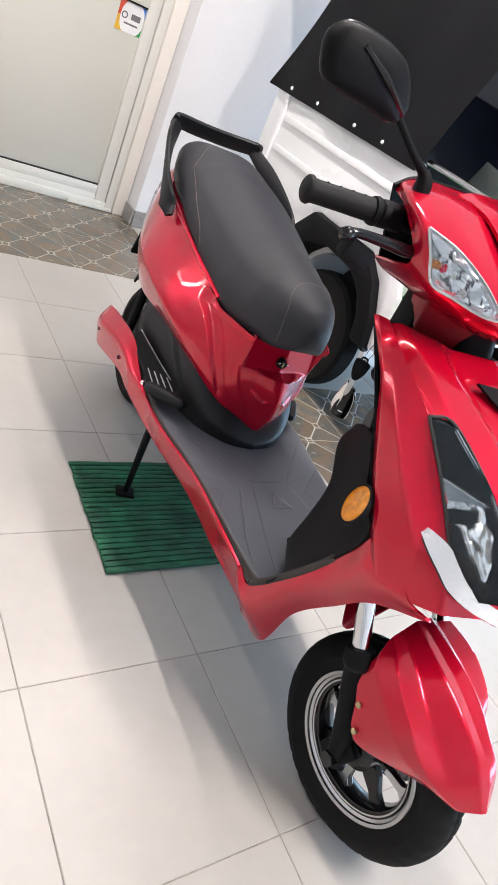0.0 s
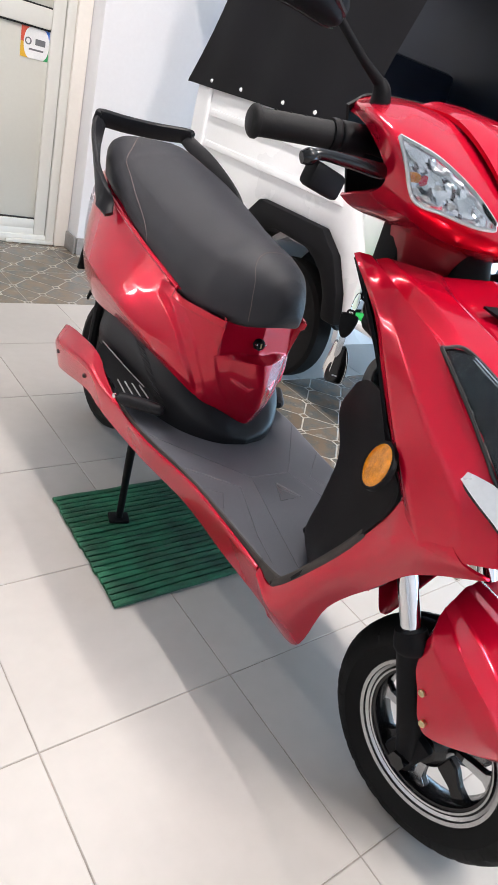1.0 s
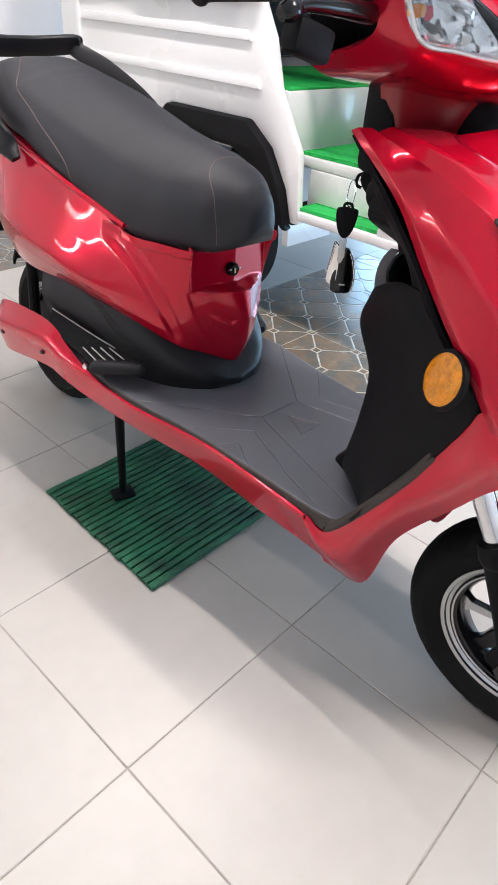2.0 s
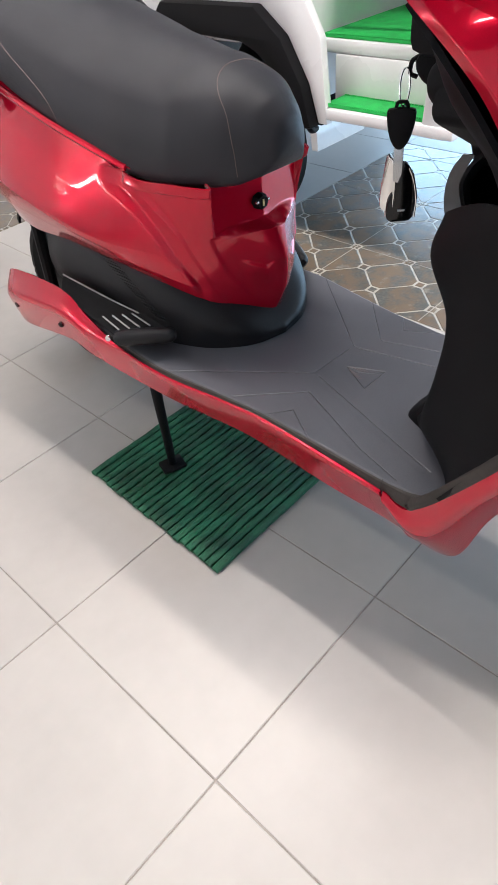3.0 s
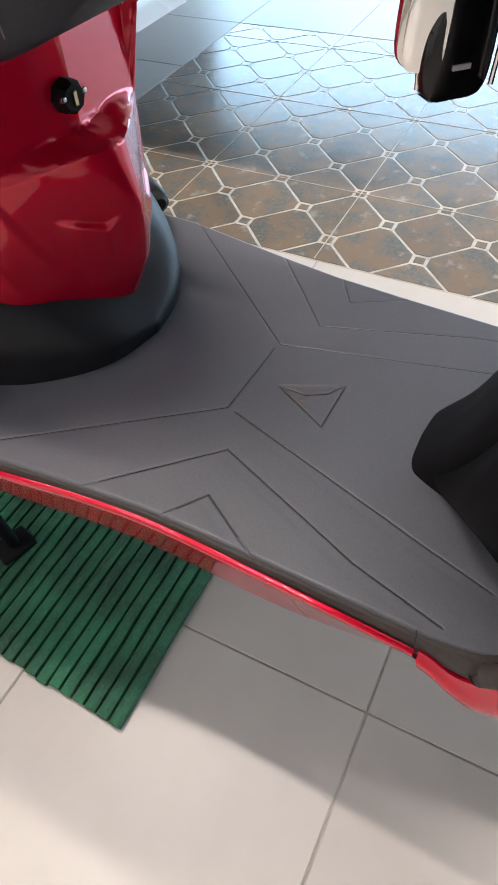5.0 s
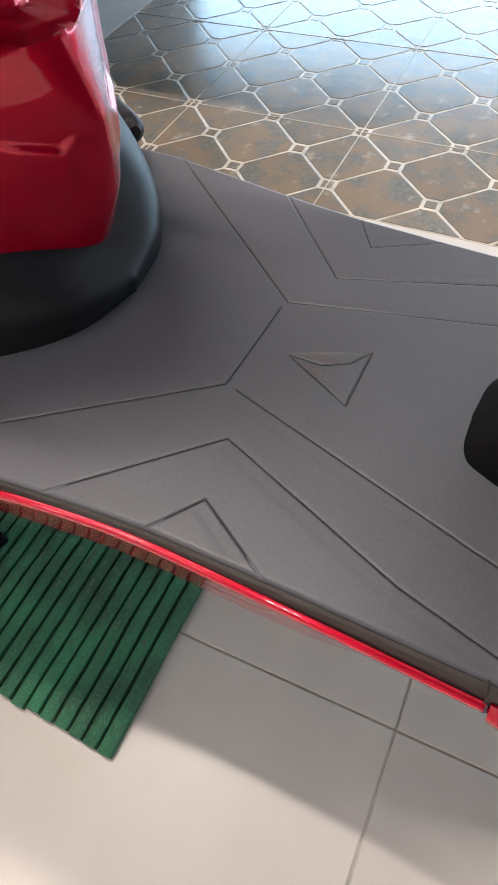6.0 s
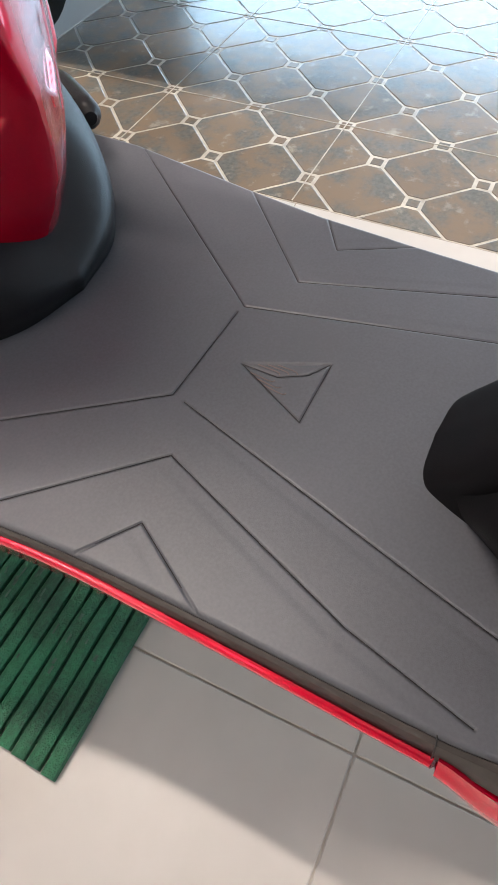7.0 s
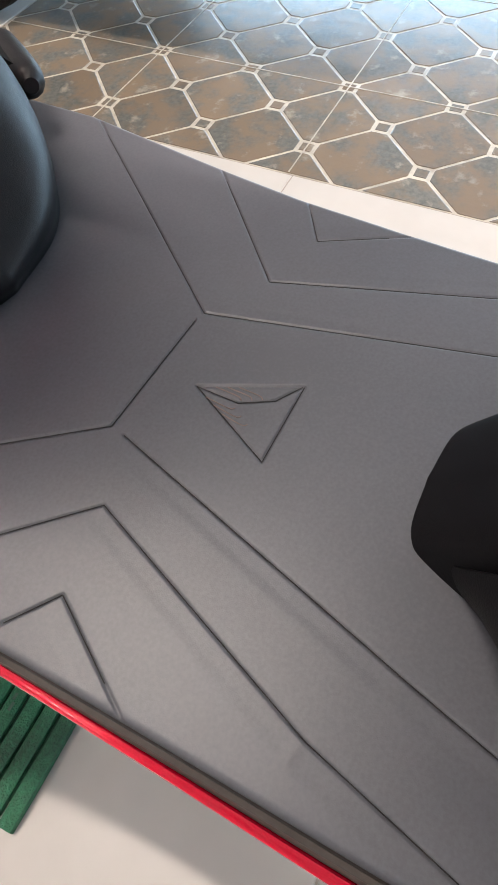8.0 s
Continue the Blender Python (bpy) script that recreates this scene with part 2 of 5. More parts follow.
def straight(points, n):
    """n points along the straight pieces between the given ones, corners kept."""
    m = max(1, (n - 1) // (len(points) - 1))
    p = [Vector(q) for q in points]
    return [a.lerp(b, k / m) for a, b in zip(p, p[1:]) for k in range(m)] + [p[-1]]


def patch(rows, nu=24, nv=24, thick=0.004, side=1, both=False, sharp=0.0):
    """A smooth sheet through a small net of control points, with thickness. side -1 mirrors it across the middle plane."""
    rows = [[(q[0] * side, q[1], q[2]) for q in r] for r in rows]
    nv = (nv - 1) // (len(rows[0]) - 1) * (len(rows[0]) - 1) + 1 if sharp else nv
    fine = [[a.lerp(b, sharp) for a, b in zip(curve(r, nv), straight(r, nv))] if sharp else curve(r, nv) for r in rows]
    cols = [curve([r[j] for r in fine], nu) for j in range(nv)]
    bm = bmesh.new()
    grid_faces(bm, [[cols[j][i] for j in range(nv)] for i in range(nu)])
    if both:
        for q in list(bm.faces):
            bm.faces.new([bm.verts.new((-v.co.x, v.co.y, v.co.z)) for v in reversed(q.verts)])
        bmesh.ops.remove_doubles(bm, verts=bm.verts, dist=0.0005)
    bmesh.ops.recalc_face_normals(bm, faces=bm.faces)
    if thick:
        bmesh.ops.solidify(bm, geom=bm.faces[:], thickness=thick)
    return bm


def on_patch(rows, u, v):
    """A point of the sheet through a net, u along its rows and v across, both 0 to 1."""
    k = 200
    line = [curve(r, k + 1)[round(v * k)] for r in rows]
    return curve(line, k + 1)[round(u * k)]


def tube(points, radius, seg=14, n=None, bm=None, cap=True):
    """A round bar along a smooth line; radius is one number or one for each point given."""
    bm = bm or bmesh.new()
    n = n or max(2, 6 * (len(points) - 1) + 1)
    line = curve(points, n)
    rad = [radius] * n if isinstance(radius, (int, float)) else [q.x for q in curve([(r, 0, 0) for r in radius], n)]
    rows, ref = [], None
    for i, q in enumerate(line):
        d = (line[min(i + 1, n - 1)] - line[max(i - 1, 0)]).normalized()
        if ref is None:
            ref = d.orthogonal().normalized()
        ref = (ref - d * ref.dot(d)).normalized()
        w = d.cross(ref)
        rows.append([q + rad[i] * (math.cos(a) * ref + math.sin(a) * w) for a in (2 * math.pi * k / seg for k in range(seg))])
    vs = grid_faces(bm, rows, True)
    if cap:
        bm.faces.new(vs[0][::-1])
        bm.faces.new(vs[-1])
    return bm


def lathe(profile, seg=48, bm=None, closed=True):
    """Turns (radius, along) round the x axis."""
    bm = bm or bmesh.new()
    prof = profile + [profile[0]] if closed else profile
    rows = [[(x, r * math.cos(a), r * math.sin(a)) for a in (2 * math.pi * k / seg for k in range(seg))] for r, x in prof]
    grid_faces(bm, rows, True)
    bmesh.ops.remove_doubles(bm, verts=bm.verts, dist=1e-5)
    return bm


def box(size, at=(0, 0, 0), bevel=0.0, bm=None, turn=None, seg=2):
    bm = bm or bmesh.new()
    got = bmesh.ops.create_cube(bm, size=1)["verts"]
    m = Matrix.Translation(at) @ (turn or Matrix()) @ Matrix.Diagonal((*size, 1))
    bmesh.ops.transform(bm, matrix=m, verts=got)
    if bevel:
        edges = list({e for v in got for e in v.link_edges})
        bmesh.ops.bevel(bm, geom=edges, offset=bevel, segments=seg, affect="EDGES", profile=0.5)
    return bm


def prism(poly, lo, hi, axis="z", bevel=0.0, bm=None, seg=2):
    """A flat outline pushed from lo to hi along an axis. Outlines are (x, y) for z, (y, z) for x, (x, z) for y."""
    bm = bm or bmesh.new()

    def put(p, h):
        return {"z": (p[0], p[1], h), "x": (h, p[0], p[1]), "y": (p[0], h, p[1])}[axis]
    a = [bm.verts.new(put(p, lo)) for p in poly]
    b = [bm.verts.new(put(p, hi)) for p in poly]
    faces = [bm.faces.new(a[::-1]), bm.faces.new(b)]
    n = len(poly)
    for i in range(n):
        faces.append(bm.faces.new((a[i], a[(i + 1) % n], b[(i + 1) % n], b[i])))
    bmesh.ops.recalc_face_normals(bm, faces=faces)
    if bevel:
        bmesh.ops.bevel(bm, geom=list({e for f in faces for e in f.edges}), offset=bevel, segments=seg, affect="EDGES", profile=0.5)
    return bm


def smooth_poly(points, n):
    """A closed smooth outline through the points, n for each."""
    p = [Vector((*q, 0)) for q in points]
    m = len(p)
    res = []
    for i in range(m):
        a, b, c, d = p[i - 1], p[i], p[(i + 1) % m], p[(i + 2) % m]
        for k in range(n):
            f = k / n
            q = 0.5 * (2 * b + (c - a) * f + (2 * a - 5 * b + 4 * c - d) * f * f + (3 * b - a - 3 * c + d) * f ** 3)
            res.append((q.x, q.y))
    return res


def shifted(bm, m):
    bmesh.ops.transform(bm, matrix=m, verts=bm.verts)
    return bm

# ---- room ----
X0, X1, Y0, Y1, H = -3.2, 3.8, -4.0, 2.9, 3.0


def structure(name, bm, material, label="", category=""):
    return tagged(part(name, bm, material), label, category, "", "structure")


structure("ground", box((400, 400, 0.1), (0, 0, -0.105)), CONCRETE, "grey concrete ground outside the shop", "ground")

# the wall with the door: a cream-sided recess, the main wall standing further in
WALL_Y, DOOR_X0, DOOR_X1, DOOR_H = 2.74, 0.20, 1.115, 2.10
structure("wall_north", box((X1 - 1.19, 0.30, H), ((X1 + 1.19) / 2, WALL_Y + 0.15, H / 2), 0.012), WALL, "plain white painted wall behind the vehicle", "wall")
structure("wall_north_west", box((DOOR_X0 - 0.06 - X0, 0.20, H), ((X0 + DOOR_X0 - 0.06) / 2, 2.86 + 0.1, H / 2)), WALL, "plain white painted wall beside the door", "wall")
structure("wall_north_lintel", box((1.19 - DOOR_X0 + 0.06, 0.20, H - DOOR_H - 0.01), ((1.19 + DOOR_X0 - 0.06) / 2, 2.961, (H + DOOR_H + 0.01) / 2)), WALL, "white painted wall over the door", "wall")
structure("wall_recess", box((0.072, 0.2, DOOR_H), (1.152, 2.96, DOOR_H / 2), 0.004), REVEAL, "cream painted side of the door recess", "wall")
structure("wall_west", box((0.2, Y1 - Y0 + 0.4, H), (X0 - 0.1, (Y0 + Y1) / 2, H / 2)), WALL, "plain white painted wall", "wall")
structure("wall_south", box((X1 - X0, 0.2, H), ((X0 + X1) / 2, Y0 - 0.1, H / 2)), WALL, "plain white painted wall", "wall")
structure("wall_east", box((0.2, Y1 - 2.25, H), (X1 + 0.1, (Y1 + 2.25) / 2, H / 2)), WALL, "plain white wall beside the shop opening", "wall")
# unseen lintel, its depth chosen to keep the sky's reflection off the near slate
structure("daylight_limit_lintel", box((0.2, 2.25 - Y0, 1.82), (X1 + 0.1, (2.25 + Y0) / 2, H - 0.91)), WALL, "unseen white lintel, brought down low to limit the daylight", "wall")
structure("ceiling", box((X1 - X0 + 0.4, Y1 - Y0 + 0.6, 0.12), ((X0 + X1) / 2, (Y0 + Y1) / 2, H + 0.062)), CEIL, "plain white ceiling", "ceiling")
structure("baseboard", box((X1 - 1.19, 0.012, 0.09), ((X1 + 1.19) / 2, WALL_Y - 0.007, 0.046), 0.002), SKIRT, "grey stone skirting tile along the wall", "skirting")
structure("baseboard_recess", box((0.012, 0.155, 0.09), (1.182, 2.815, 0.046), 0.002), SKIRT, "grey stone skirting tile at the recess", "skirting")

for tx, ty, watts in TUBES:
    lamp = thing("tube_light", "white ceiling tube light, switched on", "ceiling light", (tx, ty, 0), "ceiling tubes")
    part("housing", box((0.09, 1.26, 0.04), (0, 0, 2.98), 0.006), DOOR_FRAME, lamp)
    tb = tube([(0, -0.6, 2.945), (0, 0.6, 2.945)], 0.014, 12, 2)
    part("tube", tb, TUBE, lamp, "glowing white tube")

# added twin tube fitting on the wall beside the door, out of view, for paint streaks
twin = thing("streak_helper_lamp", "added unseen twin tube lamp that puts streaks on the red paint", "wall light", (-2.40, 2.84, 1.05))
part("housing", box((1.30, 0.04, 0.40), (0, -0.002, 0), 0.006), DOOR_FRAME, twin)
for z in (-0.16, 0.16):
    part("tube", tube([(-0.6, -0.05, z), (0.6, -0.05, z)], 0.013, 12, 2), TUBE, twin, "glowing white tube")

# ---- the aluminium door ----


def frame_rect(x0, x1, z0, z1, w, y0, y1, bevel=0.004):
    bm = bmesh.new()
    for sx, sz, cx, cz in ((w, z1 - z0, x0 + w / 2, (z0 + z1) / 2), (w, z1 - z0, x1 - w / 2, (z0 + z1) / 2),
                           (x1 - x0 - 2 * w, w, (x0 + x1) / 2, z0 + w / 2), (x1 - x0 - 2 * w, w, (x0 + x1) / 2, z1 - w / 2)):
        box((sx, y1 - y0, sz), (cx, (y0 + y1) / 2, cz), bevel, bm)
    return bm


door = thing("door_1", "closed ivory aluminium door with a payment sticker", "door", (0, 0, 0), "", "structure")
part("door_frame", frame_rect(DOOR_X0 - 0.05, DOOR_X1, 0.0, DOOR_H, 0.045, 2.875, 2.96), DOOR_FRAME, door, "white aluminium frame")
part("door_leaf", frame_rect(DOOR_X0, DOOR_X1 - 0.048, 0.015, DOOR_H - 0.05, 0.062, 2.885, 2.93), DOOR_FRAME, door)
part("bottom_rail", box((DOOR_X1 - 0.048 - DOOR_X0 - 0.124, 0.04, 0.05), ((DOOR_X0 + DOOR_X1 - 0.048) / 2, 2.907, 0.10), 0.004), DOOR_FRAME, door)
part("middle_rail", box((DOOR_X1 - 0.048 - DOOR_X0 - 0.124, 0.044, 0.085), ((DOOR_X0 + DOOR_X1 - 0.048) / 2, 2.907, 1.06), 0.005), DOOR_FRAME, door)
PX0, PX1 = DOOR_X0 + 0.062, DOOR_X1 - 0.048 - 0.062
for z0, z1 in ((0.125, 1.0175), (1.1025, DOOR_H - 0.112)):
    part("gasket", frame_rect(PX0, PX1 + 0.03, z0 - 0.001, z1, 0.008, 2.895, 2.912, 0.001), GASKET, door, "thin black rubber gasket")
    part("panel", box((PX1 + 0.03 - PX0 - 0.012, 0.012, z1 - z0 - 0.012), ((PX0 + PX1 + 0.03) / 2, 2.911, (z0 + z1) / 2), 0.002), DOOR_PANEL, door, "plain ivory infill panel")
handle = part("door_handle", tube([(0.30, 2.885, 1.06), (0.30, 2.83, 1.06), (0.33, 2.825, 1.06), (0.42, 2.825, 1.06)], 0.009, 10), ALLOY, door, "metal lever handle")
part("threshold_strip", box((0.26, 0.012, 0.02), (0.98, 2.865, 0.012), 0.002), DOOR_FRAME, door)

# the sticker, built flat
sticker = thing("payment_sticker", "small white payment sticker with coloured corners on the door", "sticker", (0.945, 2.9035, 0.945))
part("sheet", box((0.150, 0.001, 0.128), (0, 0, 0)), STICKER, sticker)
for dx, dz, m, nm in ((-0.058, 0.046, S_RED, "red"), (-0.058, -0.046, S_YELLOW, "yellow"), (0.058, 0.046, S_BLUE, "blue"), (0.058, -0.046, S_GREEN, "green")):
    sx, sz = (1 if dx > 0 else -1), (1 if dz > 0 else -1)
    out = [(sx * 0.075, sz * 0.064), (sx * 0.030, sz * 0.064)]
    for k in range(9):
        a = k / 8 * math.pi / 2
        out.append((sx * (0.030 + 0.031 * math.sin(a)), sz * (0.064 - 0.064 * (1 - math.cos(a)))))
    out += [(sx * 0.061, 0.0), (sx * 0.075, 0.0)]
    part("corner", prism(out, -0.0012, -0.0006, "y"), m, sticker, nm + " corner")


part("logo_bar", box((0.048, 0.0006, 0.026), (0.018, -0.0012, 0.008)), S_GREY, sticker)
mark = lathe([(0.016, -0.0004), (0.016, 0.0004), (0.010, 0.0004), (0.010, -0.0004)], 24)
part("mark", shifted(mark, pose(-0.040, -0.0012, 0.006, 0, 0, 90)), S_GREY, sticker, "grey ring mark")
part("small_print", box((0.070, 0.0006, 0.008), (0, -0.0009, -0.026)), S_GREY, sticker)

# ---- the white three-wheeler behind the scooter ----
VX = 1.40
van = thing("three_wheeler", "white three-wheeled passenger vehicle with black canvas side curtain", "vehicle")
side = [(2.15, 0.40), (2.15, 1.02), (1.11, 1.02), (1.04, 0.90), (1.00, 0.77), (0.895, 0.60), (0.872, 0.385), (0.905, 0.385), (0.938, 0.487), (1.01, 0.60), (1.105, 0.668), (1.50, 0.668), (1.60, 0.56), (1.66, 0.40)]
part("side_panel", prism(side, VX, VX + 0.03, "x", 0.006), VAN_WHITE, van)
for z, y0, y1 in ((0.780, 1.07, 2.01), (0.905, 1.12, 2.01)):
    part("pressed_rib", prism([(y0, z - 0.022), (y1, z - 0.022), (y1 - 0.02, z + 0.006), (y0 + 0.02, z + 0.006)], VX - 0.010, VX + 0.001, "x", 0.003), VAN_WHITE, van)
part("corner_strip", box((0.012, 0.030, 0.60), (VX - 0.005, 2.035, 0.71), 0.004), VAN_WHITE, van)
part("rear_panel", box((0.95, 0.03, 0.62), (VX + 0.51, 2.136, 0.71), 0.006), VAN_WHITE, van)
part("under_frame", box((0.86, 1.14, 0.06), (VX + 0.52, 1.53, 0.375), 0.01), BLACK, van, "black underframe")
part("far_side_panel", box((0.03, 1.55, 0.60), (VX + 0.94, 1.35, 0.70), 0.006), VAN_WHITE, van)
part("seat_box", box((0.88, 0.60, 0.185), (VX + 0.482, 1.295, 0.6685), 0.006), VAN_WHITE, van)
part("floor_platform", box((0.80, 1.10, 0.035), (VX + 0.51, 1.03, 0.558), 0.006), VAN_WHITE, van)
part("riser", box((0.02, 0.42, 0.13), (VX + 0.118, 0.715, 0.475), 0.004), VAN_WHITE, van)
part("footstep", box((0.125, 0.40, 0.030), (VX + 0.058, 0.675, 0.415), 0.006), VAN_WHITE, van)
part("front_pillar", prism([(0.575, 0.395), (0.500, 0.395), (0.485, 0.41), (0.47, 0.62), (0.44, 1.02), (0.40, 1.55), (0.47, 1.55), (0.52, 1.02), (0.56, 0.62)], VX, VX + 0.10, "x", 0.012), VAN_WHITE, van)
part("dash_panel", box((0.80, 0.06, 0.55), (VX + 0.50, 0.50, 0.84), 0.015), NAVY, van, "dark dash panel")
# wheel arch flare
arch_o = [(1.66, 0.40), (1.60, 0.56), (1.50, 0.668), (1.105, 0.670), (1.01, 0.600), (0.938, 0.487), (0.905, 0.375)]
arch_i = [(0.985, 0.372), (1.008, 0.455), (1.056, 0.520), (1.108, 0.556), (1.165, 0.578), (1.36, 0.586), (1.45, 0.555), (1.53, 0.485), (1.57, 0.40)]
part("wheel_arch", prism(arch_o + arch_i, VX - 0.034, VX + 0.085, "x", 0.014), BLACK, van, "thick black plastic wheel arch")
well = [(1.30 + 0.325 * math.cos(math.pi * k / 16), 0.27 + 0.325 * math.sin(math.pi * k / 16)) for k in range(17)]
well += [(1.30 + 0.300 * math.cos(math.pi * k / 16), 0.27 + 0.300 * math.sin(math.pi * k / 16)) for k in range(16, -1, -1)]
part("wheel_well", prism(well, VX + 0.09, VX + 0.34, "x"), VAN_WHITE, van, "white inner wheel housing")
wheel_prof = [(0.15, -0.045), (0.20, -0.055), (0.232, -0.050), (0.245, -0.035), (0.248, 0.0), (0.245, 0.035), (0.232, 0.050), (0.20, 0.055), (0.15, 0.045)]
rear_wheel = part("wheel", shifted(lathe([(0.02, -0.03), (0.05, -0.045), (0.13, -0.03), (0.152, -0.045), (0.152, 0.045), (0.02, 0.03)], 40), pose(1.50, 1.30, 0.248)), ALLOY, van, "silver wheel disc")
part("tyre", shifted(lathe(wheel_prof, 56), pose(1.50, 1.30, 0.248)), RUBBER, rear_wheel, "black ribbed tyre")
part("mud_bracket", tube([(1.40, 0.95, 0.385), (1.44, 0.96, 0.35), (1.52, 1.0, 0.33)], 0.010, 8), BLACK, van)
# canvas curtain with a wavy lower hem


def curtain(y0, y1, z0, z1, slope, lean, name, material, x):
    bm = bmesh.new()
    rows = []
    for i in range(25):
        v = i / 24
        row = []
        for j in range(41):
            u = j / 40
            y = (y0 - 0.36 * v) * (1 - u) + (y1 + slope * v) * u
            z = z0 + (z1 - z0) * v
            sag = 0.012 * math.sin(5.2 * u + 2.5 * v) * (0.3 + v) + 0.006 * math.sin(17 * u + 6 * v * v + 1) + 0.010 * noise.noise((y * 4, z * 4, 1.7))
            row.append((x + sag + lean * v, y, z))
        rows.append(row)
    grid_faces(bm, rows)
    bmesh.ops.solidify(bm, geom=bm.faces[:], thickness=0.004)
    return part(name, bm, material, van, "black canvas curtain held by white snap studs")


cloth = curtain(2.22, 1.10, 0.985, 1.75, -0.20, 0.03, "side_curtain", CANVAS, VX - 0.022)
for y in (2.0, 1.78, 1.50, 1.31):
    stud = lathe([(0.0, -0.006), (0.006, -0.005), (0.008, 0.0), (0.0, 0.001)], 12, None, False)
    part("snap_stud", shifted(stud, pose(VX - 0.032, y, 1.013)), VAN_WHITE, cloth, "white snap stud")
part("back_curtain", box((0.02, 1.75, 0.80), (VX + 0.93, 1.28, 1.38), 0.004), NAVY, van, "dark navy inner curtain")
part("canopy_roof", box((1.00, 1.90, 0.04), (VX + 0.49, 1.28, 1.79), 0.015), CANVAS, van, "black canvas roof")
part("seat_back", box((0.84, 0.10, 0.50), (VX + 0.48, 1.56, 1.05), 0.03), NAVY, van, "dark navy seat back")
part("side_rail", tube([(VX + 0.02, 1.10, 1.03), (VX + 0.06, 0.85, 1.02), (VX + 0.08, 0.50, 1.00)], 0.010, 10), ALLOY, van, "thin pale rail")
part("dash_flap", box((0.03, 0.30, 0.14), (VX + 0.30, 0.98, 1.02), 0.004, None, pose(0, 0, 0, 8, 14, 0)), GREY_METAL, van, "grey-green flap")


def turf(name, size, at, label):
    """A short bristly mat: a base sheet and a fringe of small tufts along its edge."""
    ob = thing(name, label, "mat", at, "green step mats")
    part("sheet", box((size[0], size[1], 0.008), (0, 0, 0.004), 0.002), GREEN_TURF, ob)
    rnd = random.Random(3)
    bm = bmesh.new()
    for i in range(int(size[1] / 0.007)):
        y = -size[1] / 2 + (i + 0.5) * 0.007
        for x in (-size[0] / 2 + 0.002, size[0] / 2 - 0.002):
            box((0.004, 0.004, 0.003 + 0.002 * rnd.random()), (x, y + 0.001 * rnd.random(), 0.009), 0, bm)
    tagged(part("bristles", bm, GREEN_TURF, ob), "", "", "", "stuff")
    return ob


turf("step_mat", (0.095, 0.335, 0.012), (VX + 0.060, 0.725, 0.430), "bright green bristle mat on the white footstep")
turf("step_mat", (0.70, 0.44, 0.012), (VX + 0.47, 0.765, 0.576), "bright green bristle mat on the vehicle floor")
turf("step_mat", (0.84, 0.52, 0.012), (VX + 0.475, 1.26, 0.761), "bright green bristle mat on the seat box")

# ---- the scooter ----
# Its own axes: x across (minus is its right side), y backwards, z up; the origin on the floor below its middle line.
CX = 0.538
scooter = thing("electric_scooter", "glossy red electric scooter with black seat, parked on its stand", "scooter", (0.528, 0.0, 0))
scooter.rotation_euler = (0, 0, radians(-3.2))


def pair(name, net, material, label="", parent=scooter, **kw):
    """The same panel on both sides."""
    return [part(name, patch(net, side=s, **kw), material, parent, label) for s in (1, -1)]


# --- wheels ---
def tyre(r=0.202, w=0.047, inner=0.134, seg=288):
    bm = bmesh.new()
    prof = [(inner, -0.030), (inner + 0.012, -0.036), (r - 0.040, -w), (r - 0.022, -w * 0.93), (r - 0.008, -w * 0.66), (r - 0.002, -w * 0.42), (r, -w * 0.15), (r - 0.003, 0.0)]
    prof = prof + [(a, -b) for a, b in prof[-2::-1]]
    rows = []
    for i, (rad, x) in enumerate(prof):
        row = []
        for k in range(seg):
            a = 2 * math.pi * k / seg
            cut = 0.0
            if 3 <= i <= 5 or len(prof) - 6 <= i <= len(prof) - 4:
                if (k + 2 * i * (1 if i < 7 else -1)) % 9 < 2:
                    cut = 0.0022
            row.append((x, (rad - cut) * math.cos(a), (rad - cut) * math.sin(a)))
        rows.append(row)
    grid_faces(bm, rows + [rows[0]], True)
    bmesh.ops.remove_doubles(bm, verts=bm.verts, dist=1e-5)
    return bm


SPOKE_TURN = 83


